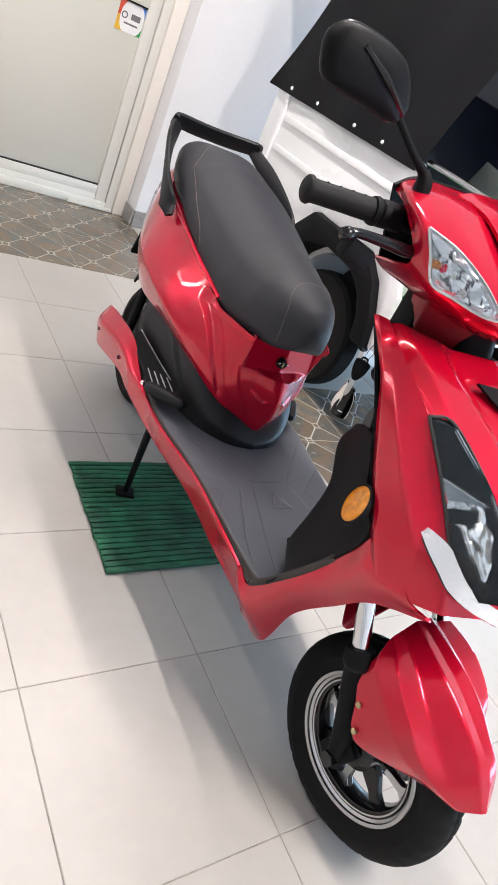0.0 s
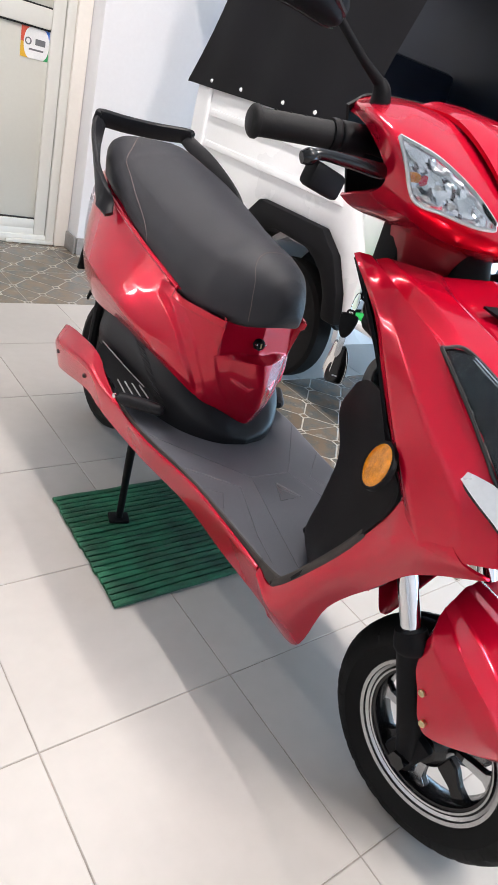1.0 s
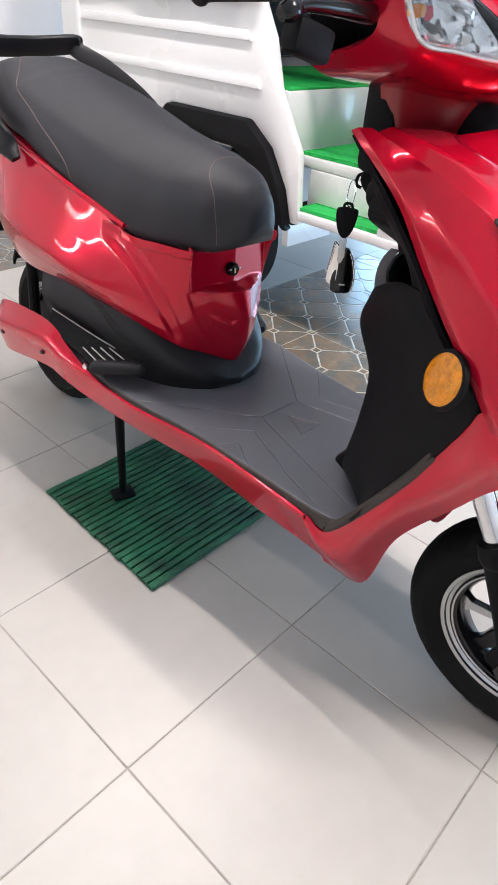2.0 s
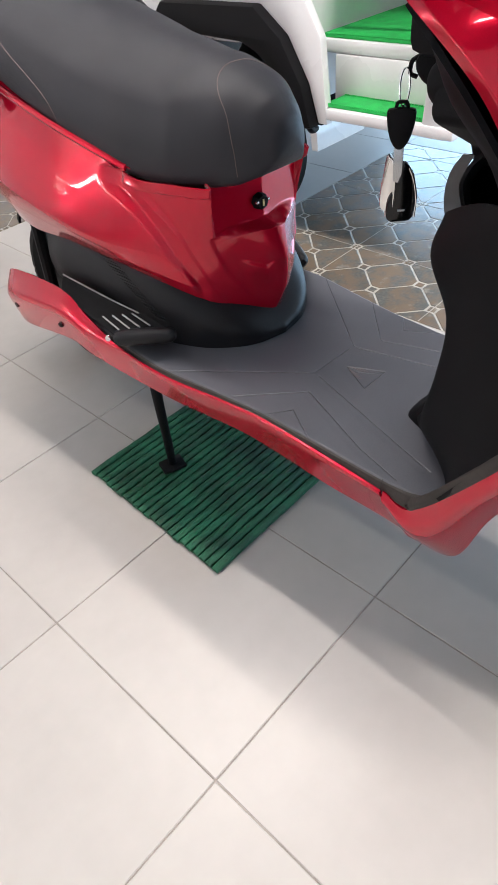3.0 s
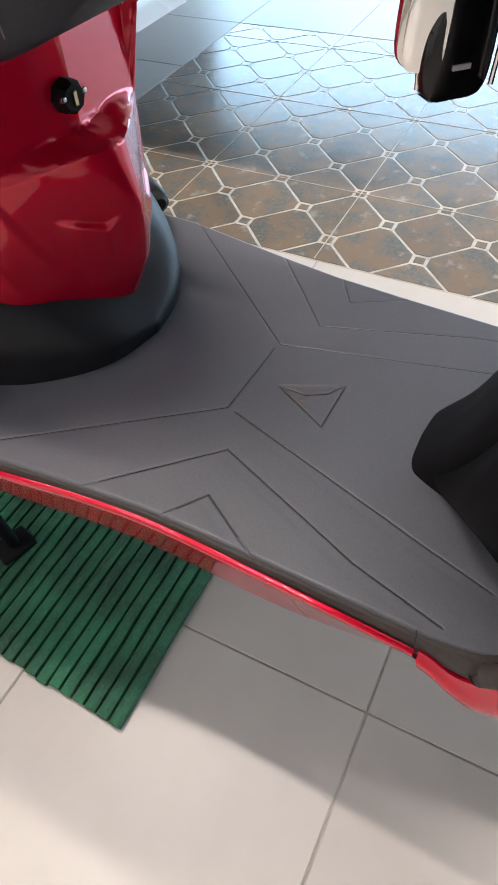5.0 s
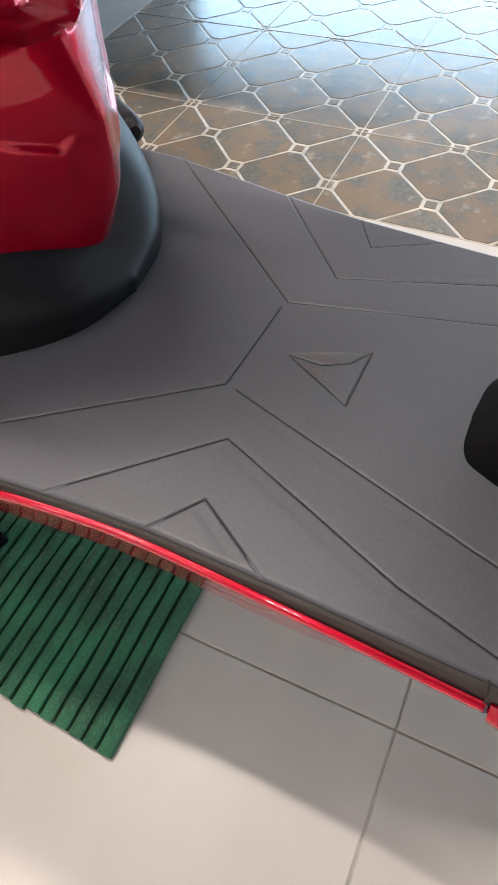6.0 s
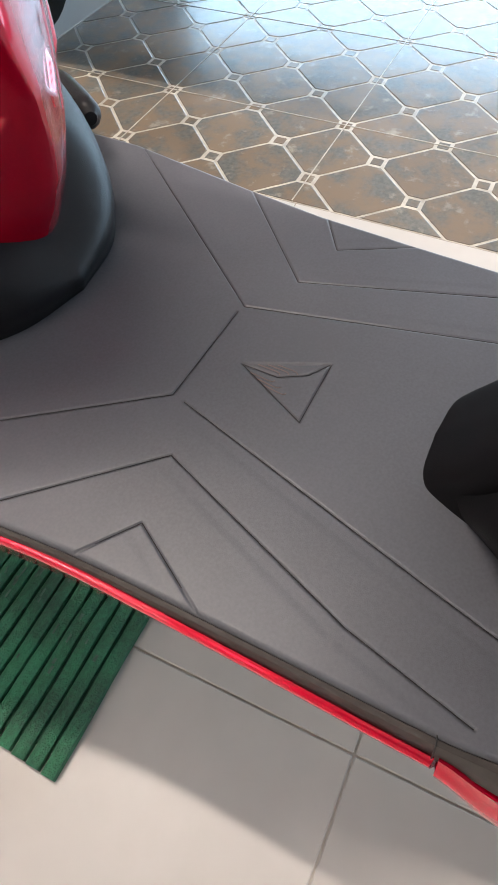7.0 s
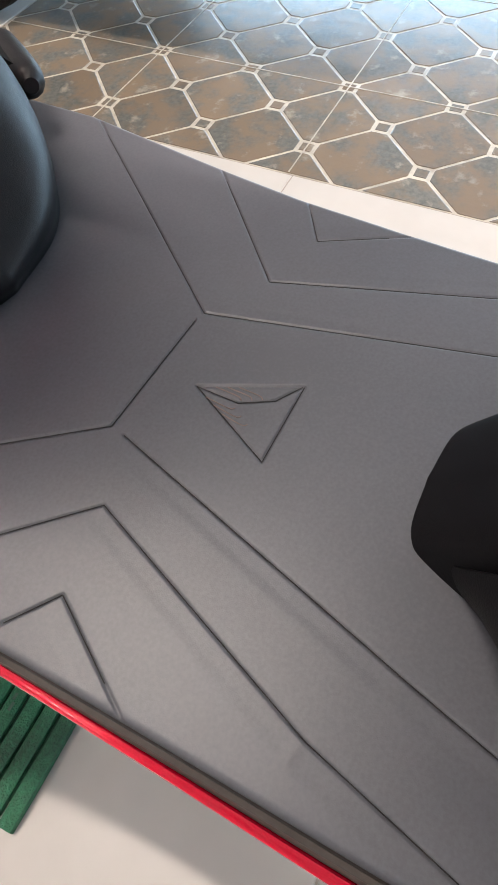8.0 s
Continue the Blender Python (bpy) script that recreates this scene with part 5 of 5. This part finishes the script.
for s in (-1, 1):
    for k in range(16):
        u = 0.30 + 0.038 * k
        line = [on_patch(low_cover, u, v) for v in ((0.545 + 0.005 * k, 0.565 + 0.005 * k, 0.585 + 0.005 * k))]
        part("rib", tube([(-s * (q.x - 0.0012), q.y, q.z) for q in line], 0.0011, 6), SIDE_PLASTIC, cover)

# --- seat ---
def seat_section(y):
    w = np.interp(y, [0.272, 0.280, 0.302, 0.342, 0.41, 0.50, 0.62, 0.75, 0.86, 0.95, 1.02, 1.06, 1.085], [0.010, 0.030, 0.052, 0.082, 0.115, 0.137, 0.152, 0.158, 0.153, 0.138, 0.112, 0.080, 0.02])
    zb = np.interp(y, [0.272, 0.280, 0.297, 0.325, 0.365, 0.45, 0.55, 0.65, 0.80, 0.95, 1.085], [0.690, 0.669, 0.651, 0.639, 0.633, 0.630, 0.646, 0.686, 0.735, 0.760, 0.785])
    zt = np.interp(y, [0.272, 0.280, 0.302, 0.342, 0.41, 0.50, 0.60, 0.72, 0.86, 0.98, 1.05, 1.085], [0.697, 0.714, 0.736, 0.756, 0.774, 0.787, 0.800, 0.822, 0.848, 0.858, 0.848, 0.815])
    return w, zb, zt


def seat_point(y, v):
    """A point of the seat's skin, v 0 to 1 from one lower edge over the top to the other: round at both ends, with a soft edge along the sides between."""
    w, zb, zt = seat_section(y)
    c, sn = math.cos(math.pi * v), abs(math.sin(math.pi * v))
    e1, e2 = np.interp(y, [0.29, 0.46], [0.82, 0.54]), np.interp(y, [0.29, 0.46], [0.86, 0.64])
    x = -w * math.copysign(abs(c) ** e1, c) * (1.0 + 0.03 * math.sin(math.pi * min(1, sn)))
    z = zb + (zt - zb) * sn ** e2
    h = min(v, 1 - v)
    zs = zb + 0.66 * (zt - zb)
    if h < 0.30:
        f = h / 0.30
        ex, ez = w * (1 + 0.04 * math.sin(math.pi * f) - 0.16 * f ** 1.6), zb + (zs - zb) * f
    else:
        f = (h - 0.30) / 0.20
        ex, ez = 0.84 * w * (1 - f), zs + (zt - zs) * math.sin(f * math.pi / 2) ** 0.85
    ex = math.copysign(ex, x)
    k = 0.95 * float(np.interp(y, [0.33, 0.43, 0.88, 1.0], [0, 1, 1, 0]))
    return (x + (ex - x) * k, y, z + (ez - z) * k)


def seat():
    bm = bmesh.new()
    rows = []
    for i in range(90):
        u = i / 89
        y = 0.272 + 0.813 * (u - 0.09 * math.sin(2 * math.pi * u))
        w, zb, zt = seat_section(y)
        row = [(-0.88 * w, y, zb - 0.012), (-0.96 * w, y, zb - 0.008)] + [seat_point(y, k / 60) for k in range(61)]
        row += [(0.96 * w, y, zb - 0.008), (0.88 * w, y, zb - 0.012)]
        rows.append(row)
    vs = grid_faces(bm, rows, True)
    bm.faces.new(vs[0])
    bm.faces.new(vs[-1])
    return bm


saddle = part("seat", seat(), SEAT, scooter, "long charcoal leatherette seat with beige stitching", 60)
saddle.location.x = -0.003


def seam(pts, n=40):
    """A stitched seam that lies on the seat: pts give y and the share of the way round."""
    return [seat_point(q.x, q.y) for q in curve([(y, a, 0) for y, a in pts], n)]


for pts in ([(0.321, 0.0), (0.324, 0.10), (0.338, 0.25), (0.370, 0.40), (0.380, 0.5), (0.370, 0.60), (0.338, 0.75), (0.324, 0.90), (0.321, 1.0)],
            [(0.63, 0.0), (0.66, 0.12), (0.76, 0.22), (0.90, 0.33), (1.0, 0.5), (0.90, 0.67), (0.76, 0.78), (0.66, 0.88), (0.63, 1.0)]):
    part("stitching", tube(seam(pts), 0.0007, 6, 120), STITCH, saddle, "thin beige stitched seam")
part("seat_base", prism([(-0.050, 0.362), (0.050, 0.362), (0.085, 0.40), (0.110, 0.50), (0.145, 0.66), (0.13, 0.90), (0.06, 1.04), (-0.06, 1.04), (-0.13, 0.90), (-0.145, 0.66), (-0.110, 0.50), (-0.085, 0.40)], 0.600, 0.650), BLACK, scooter)
part("seat_base", prism([(-0.10, 0.66), (0.10, 0.66), (0.12, 0.92), (0.06, 1.04), (-0.06, 1.04), (-0.12, 0.92)], 0.64, 0.742), BLACK, scooter)

# --- grab rail and tail ---


def ribbon(points, broad, w, t, n=24):
    """A flat bar along a smooth line; broad gives its broad direction at every point."""
    line, dirs, ws = curve(points, n), curve(broad, n), curve([(q, 0, 0) for q in w], n)
    rows = []
    for i, q in enumerate(line):
        d = (line[min(i + 1, n - 1)] - line[max(i - 1, 0)]).normalized()
        e = (dirs[i] - d * dirs[i].dot(d)).normalized()
        f = d.cross(e)
        h = ws[i].x
        ring = []
        for k in range(12):
            a = 2 * math.pi * k / 12
            c, sn = math.cos(a), math.sin(a)
            ring.append(q + e * h * math.copysign(abs(c) ** 0.5, c) + f * t * math.copysign(abs(sn) ** 0.6, sn))
        rows.append(ring)
    bm = bmesh.new()
    vs = grid_faces(bm, rows, True)
    bm.faces.new(vs[0])
    bm.faces.new(vs[-1])
    return bm


grab = part("grab_rail", ribbon([(-0.138, 1.056, 0.872), (-0.128, 1.068, 0.874), (-0.055, 1.086, 0.868), (0, 1.089, 0.867), (0.055, 1.086, 0.868), (0.128, 1.068, 0.874), (0.138, 1.056, 0.872)],
                                [(0, -0.5, 0.8)] * 7, [0.014, 0.022, 0.024, 0.024, 0.024, 0.022, 0.014], 0.008, 40), SIDE_PLASTIC, scooter, "angular dark grey grab rail behind the seat")
for s in (-1, 1):
    part("rail_arm", ribbon([(s * 0.126, 1.066, 0.866), (s * 0.160, 0.990, 0.828), (s * 0.186, 0.890, 0.772), (s * 0.192, 0.830, 0.735), (s * 0.184, 0.795, 0.700)],
                            [(0, 0.7, 0.7), (0, 0.6, 0.8), (0, 0.5, 0.8), (0, 0.5, 0.8), (0, 0.6, 0.7)], [0.018, 0.024, 0.030, 0.028, 0.010], 0.008), SIDE_PLASTIC, grab)
tail_net = [
    [(0, 1.085, 0.770), (-0.046, 1.088, 0.764), (-0.083, 1.074, 0.755)],
    [(0, 1.105, 0.680), (-0.052, 1.107, 0.671), (-0.090, 1.092, 0.654)],
    [(0, 1.095, 0.580), (-0.046, 1.098, 0.571), (-0.085, 1.091, 0.563)],
    [(0, 1.075, 0.500), (-0.034, 1.078, 0.497), (-0.060, 1.076, 0.495)],
]
part("tail_cover", patch(tail_net, 16, 18, 0.004, 1, True), RED, scooter, "red tail cover")
part("tail_lamp", box((0.10, 0.016, 0.05), (0, 1.104, 0.66), 0.006), LENS_AMBER, scooter, "tail lamp")
for s in (-1, 1):
    strip = [[(-0.121, 1.056, 0.520), (-0.142, 1.022, 0.530)], [(-0.131, 1.056, 0.600), (-0.147, 1.024, 0.605)], [(-0.127, 1.056, 0.680), (-0.140, 1.029, 0.685)], [(-0.116, 1.051, 0.745), (-0.126, 1.029, 0.745)]]
    part("rear_indicator", patch(strip, 20, 8, 0.006, 1 if s < 0 else -1), SILVER, scooter, "pale clear rear indicator strip")
slope = pose(0, 0, 0, 22, 0, 0)
holder = part("plate_holder", box((0.200, 0.012, 0.125), (0, 1.140, 0.505), 0.004, None, slope), BLACK, scooter, "black plastic number plate holder")
part("holder_bracket", box((0.150, 0.050, 0.016), (0, 1.095, 0.560), 0.004), BLACK, holder)
guard = [
    [(0, 1.040, 0.500), (-0.058, 1.045, 0.490), (-0.066, 1.045, 0.470)],
    [(0, 1.100, 0.450), (-0.058, 1.105, 0.440), (-0.066, 1.100, 0.420)],
    [(0, 1.140, 0.380), (-0.058, 1.145, 0.375), (-0.066, 1.140, 0.360)],
]
part("rear_mudguard", patch(guard, 14, 14, 0.006, 1, True), BLACK, scooter, "black plastic rear mudguard")
part("inner_mudguard", shifted(patch([[(-0.060, 1.10, 0.440), (0, 1.09, 0.455)], [(-0.060, 0.960, 0.440), (0, 0.95, 0.455)], [(-0.060, 0.775, 0.330), (0, 0.765, 0.345)]], 12, 8, 0.004, 1, True), Matrix()), BLACK, scooter)
part("swing_arm", tube([(-0.083, 0.631, 0.255), (-0.098, 0.850, 0.211), (-0.086, 1.020, 0.200)], 0.018, 10), BLACK, scooter)
part("swing_arm", tube([(0.083, 0.631, 0.255), (0.098, 0.850, 0.211), (0.086, 1.020, 0.200)], 0.018, 10), BLACK, scooter)
for s in (-1, 1):
    shock = part("shock_absorber", tube([(s * 0.098, 0.990, 0.215), (s * 0.102, 0.950, 0.470)], 0.014, 10, 2), BLACK, scooter)

# --- foot pegs and stand ---
for s in (-1, 1):
    sd = 1 if s < 0 else -1
    p0, p1 = Vector((s * 0.222, 0.505, 0.374)), Vector((s * 0.160, 0.412, 0.388))
    peg = part("foot_peg", tube([p0, p0.lerp(p1, 0.12), p0.lerp(p1, 0.85), p1], [0.010, 0.0145, 0.0140, 0.006], 12, 12), SIDE_PLASTIC, scooter, "black folding foot peg")
    plate = [[(-0.224, 0.508, 0.380), (-0.196, 0.470, 0.391), (-0.166, 0.430, 0.398)], [(-0.224, 0.560, 0.392), (-0.198, 0.520, 0.402), (-0.172, 0.482, 0.408)]]
    part("peg_plate", patch(plate, 8, 10, 0.007, sd), BLACK, peg)
    for k in range(4 if s < 0 else 0):
        f = 0.16 + 0.2 * k
        q0 = Vector((s * 0.224, 0.512, 0.386)).lerp(Vector((s * 0.167, 0.434, 0.404)), f)
        q1 = Vector((s * 0.224, 0.556, 0.397)).lerp(Vector((s * 0.172, 0.478, 0.412)), f)
        part("rib", tube([q0, q1], 0.0015, 8, 2), WORN_RIB, peg, "pale worn rib")
    part("peg_bolt", shifted(lathe([(0.0, -0.004), (0.005, -0.004), (0.006, 0.0), (0.0, 0.003)], 10, None, False), pose(s * 0.230, 0.516, 0.374, 0, 0, 30 if s < 0 else 150)), CHROME, peg)
    net = [[(-0.176, 0.490, 0.404), (-0.198, 0.525, 0.396), (-0.214, 0.552, 0.380)], [(-0.186, 0.560, 0.412), (-0.202, 0.590, 0.402), (-0.216, 0.610, 0.384)], [(-0.202, 0.680, 0.428), (-0.208, 0.680, 0.420), (-0.216, 0.678, 0.404)]]
    br = part("peg_bracket", patch(net, 14, 10, 0.004, sd), BLACK, scooter, "black bracket behind the peg")
    part("rib", tube([(s * 0.176, 0.490, 0.408), (s * 0.187, 0.560, 0.416), (s * 0.203, 0.680, 0.431)], 0.0013, 8), WORN_RIB, br, "pale worn edge")
    stand = part("stand_leg", tube([(s * 0.188, 0.468, 0.300), (s * 0.183, 0.478, 0.215), (s * 0.174, 0.492, 0.120), (s * 0.162, 0.512, 0.018)], [0.011, 0.0100, 0.0092, 0.0090], 12), BLACK, scooter)
    part("stand_foot", box((0.052, 0.040, 0.010), (s * 0.164, 0.510, 0.0175), 0.004, None, pose(0, 0, 0, 0, 0, s * 15)), BLACK, stand)
part("stand_bar", tube([(-0.188, 0.468, 0.300), (0.188, 0.468, 0.300)], 0.012, 10, 2), BLACK, scooter)

# --- keys on the ignition lock ---
keys = thing("key_ring", "scooter key and chrome remote fob on a ring", "keys", (CX - 0.102, 0.042, 0.692))
keys.rotation_euler = (0, 0, radians(-60))


def blob(outline, lo, hi, bevel):
    return prism(smooth_poly(outline, 4), lo, hi, "y", bevel)


head_out = [(-0.0145, 0.078), (-0.011, 0.058), (-0.004, 0.046), (0.004, 0.046), (0.011, 0.058), (0.0145, 0.078), (0.010, 0.084), (-0.010, 0.084)]
lock_out_key = [(-0.021, 0.004), (-0.014, 0.016), (0.002, 0.019), (0.017, 0.013), (0.021, 0.0), (0.015, -0.014), (0.0, -0.018), (-0.014, -0.013)]
part("key_head", shifted(blob(lock_out_key, -0.005, 0.005, 0.003), pose(0.031, 0.010, 0.118, 0, -14, 0)), BLACK, keys, "black key in the lock")
part("key_loop", tube([(0.012, 0.010, 0.126), (0.006, 0.010, 0.122), (0.005, 0.010, 0.112), (0.012, 0.010, 0.108)], 0.0022, 8), BLACK, keys)
part("key_blade", box((0.022, 0.002, 0.008), (0.058, 0.010, 0.110), 0.0004, None, pose(0, 0, 0, 0, -14, 0)), ALLOY, keys, "steel key blade")
part("spare_key", blob(head_out, -0.006, 0.001, 0.002), BLACK, keys, "black spare key head")
part("key_blade", prism([(-0.005, 0.054), (0.005, 0.054), (0.005, 0.020), (0.001, 0.010), (-0.004, 0.012), (-0.005, 0.030)], -0.0035, -0.0015, "y", 0.0004), ALLOY, keys, "steel key blade")
part("spare_loop", tube([(-0.006, -0.002, 0.083), (-0.004, -0.002, 0.089), (0.004, -0.002, 0.089), (0.006, -0.002, 0.083)], 0.0019, 8), BLACK, keys)
part("ring", tube([(0.001 + 0.0048 * math.sin(a), -0.002 + 0.010 * (0.5 + 0.5 * math.cos(a)), 0.1015 + 0.016 * math.cos(a)) for a in (2 * math.pi * k / 12 for k in range(13))], 0.0009, 6, 40), CHROME, keys)
fob_out = [(-0.0150, -0.038), (0.0, -0.041), (0.0150, -0.038), (0.0170, -0.014), (0.0140, 0.010), (0.0075, 0.024), (0.0, 0.030), (-0.0065, 0.024), (-0.0110, 0.004), (-0.0165, -0.014)]
fob = part("remote_fob", shifted(blob(fob_out, -0.006, 0.006, 0.003), pose(0.006, 0.006, 0.002, 0, 2, 18) @ Matrix.Diagonal((0.92, 0.8, 0.90, 1))), BLACK_GLOSS, keys, "glossy black remote fob")
part("fob_mark", shifted(box((0.009, 0.0012, 0.0022), (0, -0.0066, -0.026)), pose(0.006, 0.006, 0.002, 0, 2, 18) @ Matrix.Diagonal((0.92, 0.8, 0.90, 1))), SILVER, fob)
for sx in (-1, 1):
    part("fob_edge", tube([(0.006 + sx * 0.0155, 0.004, -0.030), (0.006 + sx * 0.0160, 0.004, -0.010), (0.006 + sx * 0.0120, 0.004, 0.010), (0.006 + sx * 0.006, 0.004, 0.024)], 0.0012, 8), FOB_CHROME, fob, "thin chrome edge")
for dx, dy, tilt in ((-0.008, 0.003, -30), (-0.010, 0.008, -44), (-0.011, 0.013, -56)):
    part("fob_shell", shifted(blob([(x * 0.52, z * 0.82 + 0.006) for x, z in fob_out], -0.0018, 0.0018, 0.0012), pose(dx, dy, 0.004, 0, 3, tilt)), FOB_CHROME, keys, "bright chrome fob shell")

# ---- ribbed mat under the stand ----
floor_mat = thing("ribbed_mat", "dark green ribbed floor mat under the scooter's stand", "mat", (0, 0, 0))
MX0, MX1, MY0, MY1 = 0.256, 0.86, 0.247, 0.653
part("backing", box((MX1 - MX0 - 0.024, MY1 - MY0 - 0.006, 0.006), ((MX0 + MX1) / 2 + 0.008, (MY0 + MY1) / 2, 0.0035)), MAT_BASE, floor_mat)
rnd = random.Random(5)
n_rib = 22
for k in range(n_rib):
    y = MY0 + (k + 0.5) * (MY1 - MY0) / n_rib
    x0 = MX0 + 0.016 * k / n_rib - 0.002 + 0.004 * rnd.random()
    bm = bmesh.new()
    w = 0.0080
    rows = []
    for i in range(25):
        x = x0 + (MX1 - x0) * i / 24
        wy = y + 0.0012 * noise.noise((x * 14, k * 3.1, 0.3))
        hh = 0.0130 + 0.0024 * noise.noise((x * 22, k * 2.3, 4.0))
        rows.append([(x, wy + w, 0.004), (x, wy + w * 0.9, hh - 0.002), (x, wy + w * 0.4, hh), (x, wy - w * 0.4, hh), (x, wy - w * 0.9, hh - 0.002), (x, wy - w, 0.004)])
    g = grid_faces(bm, rows)
    bm.faces.new(g[0])
    bm.faces.new(g[-1][::-1])
    part("rib", bm, GREEN_MAT, floor_mat)

for cx, cy, n in ((0.42, 0.40, 26), (0.33, 0.52, 14), (0.52, 0.34, 12), (0.38, 0.31, 8)):
    bm = bmesh.new()
    for k in range(n):
        x, y = rnd.gauss(cx, 0.028), rnd.gauss(cy, 0.030)
        row = MY0 + (math.floor((y - MY0) / ((MY1 - MY0) / n_rib)) + 0.5) * (MY1 - MY0) / n_rib
        box((0.003 + 0.009 * rnd.random(), 0.0012 + 0.0025 * rnd.random(), 0.0005), (x, row + rnd.uniform(-0.002, 0.002), 0.0144), 0, bm)
    tagged(part("dust", bm, WORN, floor_mat), "", "", "", "stuff")

# ---- floor pieces ----
floor = structure("floor", box((X1 - X0, Y1 - Y0, 0.045), ((X0 + X1) / 2, (Y0 + Y1) / 2, -0.0242)), GROUT, "light grey tiled showroom floor with dark joints", "floor")
T = 0.4


def tile_mesh(w, d):
    return mesh_of("tile", box((w - 0.0022, d - 0.0022, 0.0075), (0, 0, -0.00375), 0.0012, seg=1), TILE)


def in_slate(x, y):
    return (1.2 < x < 2.4 and 0.0 < y < 1.2) or (y > 2.0 and x < 1.2)


full = tile_mesh(T, T)
tiles = []
for i in range(-8, 10):
    for j in range(-10, 8):
        cx, cy = (i + 0.5) * T, (j + 0.5) * T
        if X0 < cx < X1 and Y0 < cy < 2.74 and not in_slate(cx, cy):
            tiles.append((math.hypot(cx - 0.4, cy - 0.3), cx, cy))
tiles.sort()
for k, (dist, cx, cy) in enumerate(tiles):
    ob = new("tile", full)
    ob.parent = floor
    ob.location = (cx, cy, 0.0)

# slate-look tiles: eight-sided stones with small squares between, in a cream band, laid in 0.4 m tiles
R = 0.1
OX, OY = 1.28, 0.41
slate = structure("slate_paving", bmesh.new(), BAND, "dark slate-look paving with cream octagon bands", "paving")
bmb = bmesh.new()


def slab(bm, x0, x1, y0, y1):
    box((x1 - x0, y1 - y0, 0.006), ((x0 + x1) / 2, (y0 + y1) / 2, -0.0044), 0, bm)


for rx0, rx1, ry0, ry1 in ((1.2, 2.4, 0.0, 1.2), (X0, 1.2, 2.0, 2.88)):
    x = rx0
    while x < rx1 - 0.01:
        nx = min(1.08 + T * (math.floor((x - 1.08) / T + 1e-6) + 1), rx1)
        y = ry0
        while y < ry1 - 0.01:
            ny = min(0.01 + T * (math.floor((y - 0.01) / T + 1e-6) + 1), ry1)
            slab(bmb, x + 0.001, nx - 0.001, y + 0.001, ny - 0.001)
            y = ny
        x = nx
old = slate.data
slate.data = mesh_of("slate_paving", bmb, BAND)
bpy.data.meshes.remove(old)


def octagon(h=0.0022):
    """A square on its point, its corners cut off by the small squares."""
    a, c = R - 0.0056, 0.023
    pts = []
    for k in range(4):
        t = Matrix.Rotation(k * math.pi / 2, 2)
        for q in ((a - c * 0.55, -c * 0.62), (a - c * 0.55, c * 0.62)):
            v = t @ Vector(q)
            pts.append((v.x, v.y))
    bm = prism(pts, -0.003, -0.0010, "z")
    top = [f for f in bm.faces if f.normal.z > 0.9]
    bmesh.ops.inset_individual(bm, faces=top, thickness=0.0015, depth=0.0005)
    return mesh_of("stone", bm, STONE, 8)


def dot():
    return mesh_of("stone", box((0.022, 0.022, 0.003), (0, 0, -0.0022), 0.0008, None, None, 1), STONE)


oct_mesh, dot_mesh = octagon(), dot()
FIELDS = ((1.2, 2.4, 0.0, 1.2), (X0, 1.2, 2.0, 2.88))


def cut_piece(me, x, y, rect):
    """The piece cut off along the edges of its field."""
    bm = bmesh.new()
    bm.from_mesh(me)
    for co, no in (((rect[0] + 0.004, 0, 0), (-1, 0, 0)), ((rect[1] - 0.004, 0, 0), (1, 0, 0)), ((0, rect[2] + 0.004, 0), (0, -1, 0)), ((0, rect[3] - 0.004, 0), (0, 1, 0))):
        bmesh.ops.bisect_plane(bm, geom=bm.verts[:] + bm.edges[:] + bm.faces[:], plane_co=Vector(co) - Vector((x, y, 0)), plane_no=no, clear_outer=True)
        rim = [e for e in bm.edges if e.is_boundary]
        if rim:
            bmesh.ops.holes_fill(bm, edges=rim)
    return mesh_of("stone", bm, STONE, 8) if len(bm.faces) > 3 else None


spots = []
for rect in FIELDS:
    for i in range(-46, 14):
        for j in range(-30, 28):
            x, y = OX + i * R, OY + j * R
            kind = (i + j) % 2
            m = R if kind else 0.012
            if rect[0] - m * 0.85 < x < rect[1] + m * 0.85 and rect[2] - m * 0.85 < y < rect[3] + m * 0.85:
                inside = rect[0] + m < x < rect[1] - m and rect[2] + m < y < rect[3] - m
                spots.append((math.hypot(x - 1.45, y - 0.45), x, y, kind, inside, rect))
spots.sort()
near = {0: 0, 1: 0}
rest = []
for dist, x, y, kind, inside, rect in spots:
    me = oct_mesh if kind else dot_mesh
    if not inside:
        me = cut_piece(me, x, y, rect)
    if me is None:
        continue
    near[kind] += 1
    if near[kind] <= 150:
        ob = new("stone", me)
        ob.parent = slate
        ob.location = (x, y, 0)
    else:
        rest.append((x, y, me))
vs, fs = [], []
for x, y, me in rest:
    o = len(vs)
    vs += [(v.co.x + x, v.co.y + y, v.co.z) for v in me.vertices]
    fs += [[o + k for k in p.vertices] for p in me.polygons]
me = bpy.data.meshes.new("far_stones")
me.from_pydata(vs, [], fs)
me.materials.append(STONE)
far = tagged(new("far_stones", me), "", "", "", "stuff")
far.parent = slate

# the straight joints between the slate-look tiles
for rect in FIELDS:
    for k in range(-8, 8):
        x, y = 1.08 + T * k, 0.01 + T * k
        if rect[0] + 0.02 < x < rect[1] - 0.02:
            part("joint", box((0.0022, rect[3] - rect[2] - 0.01, 0.001), (x, (rect[2] + rect[3]) / 2, -0.0002)), BAND, slate)
        if rect[2] + 0.02 < y < rect[3] - 0.02:
            part("joint", box((rect[1] - rect[0] - 0.01, 0.0022, 0.001), ((rect[0] + rect[1]) / 2, y, -0.0001)), BAND, slate)
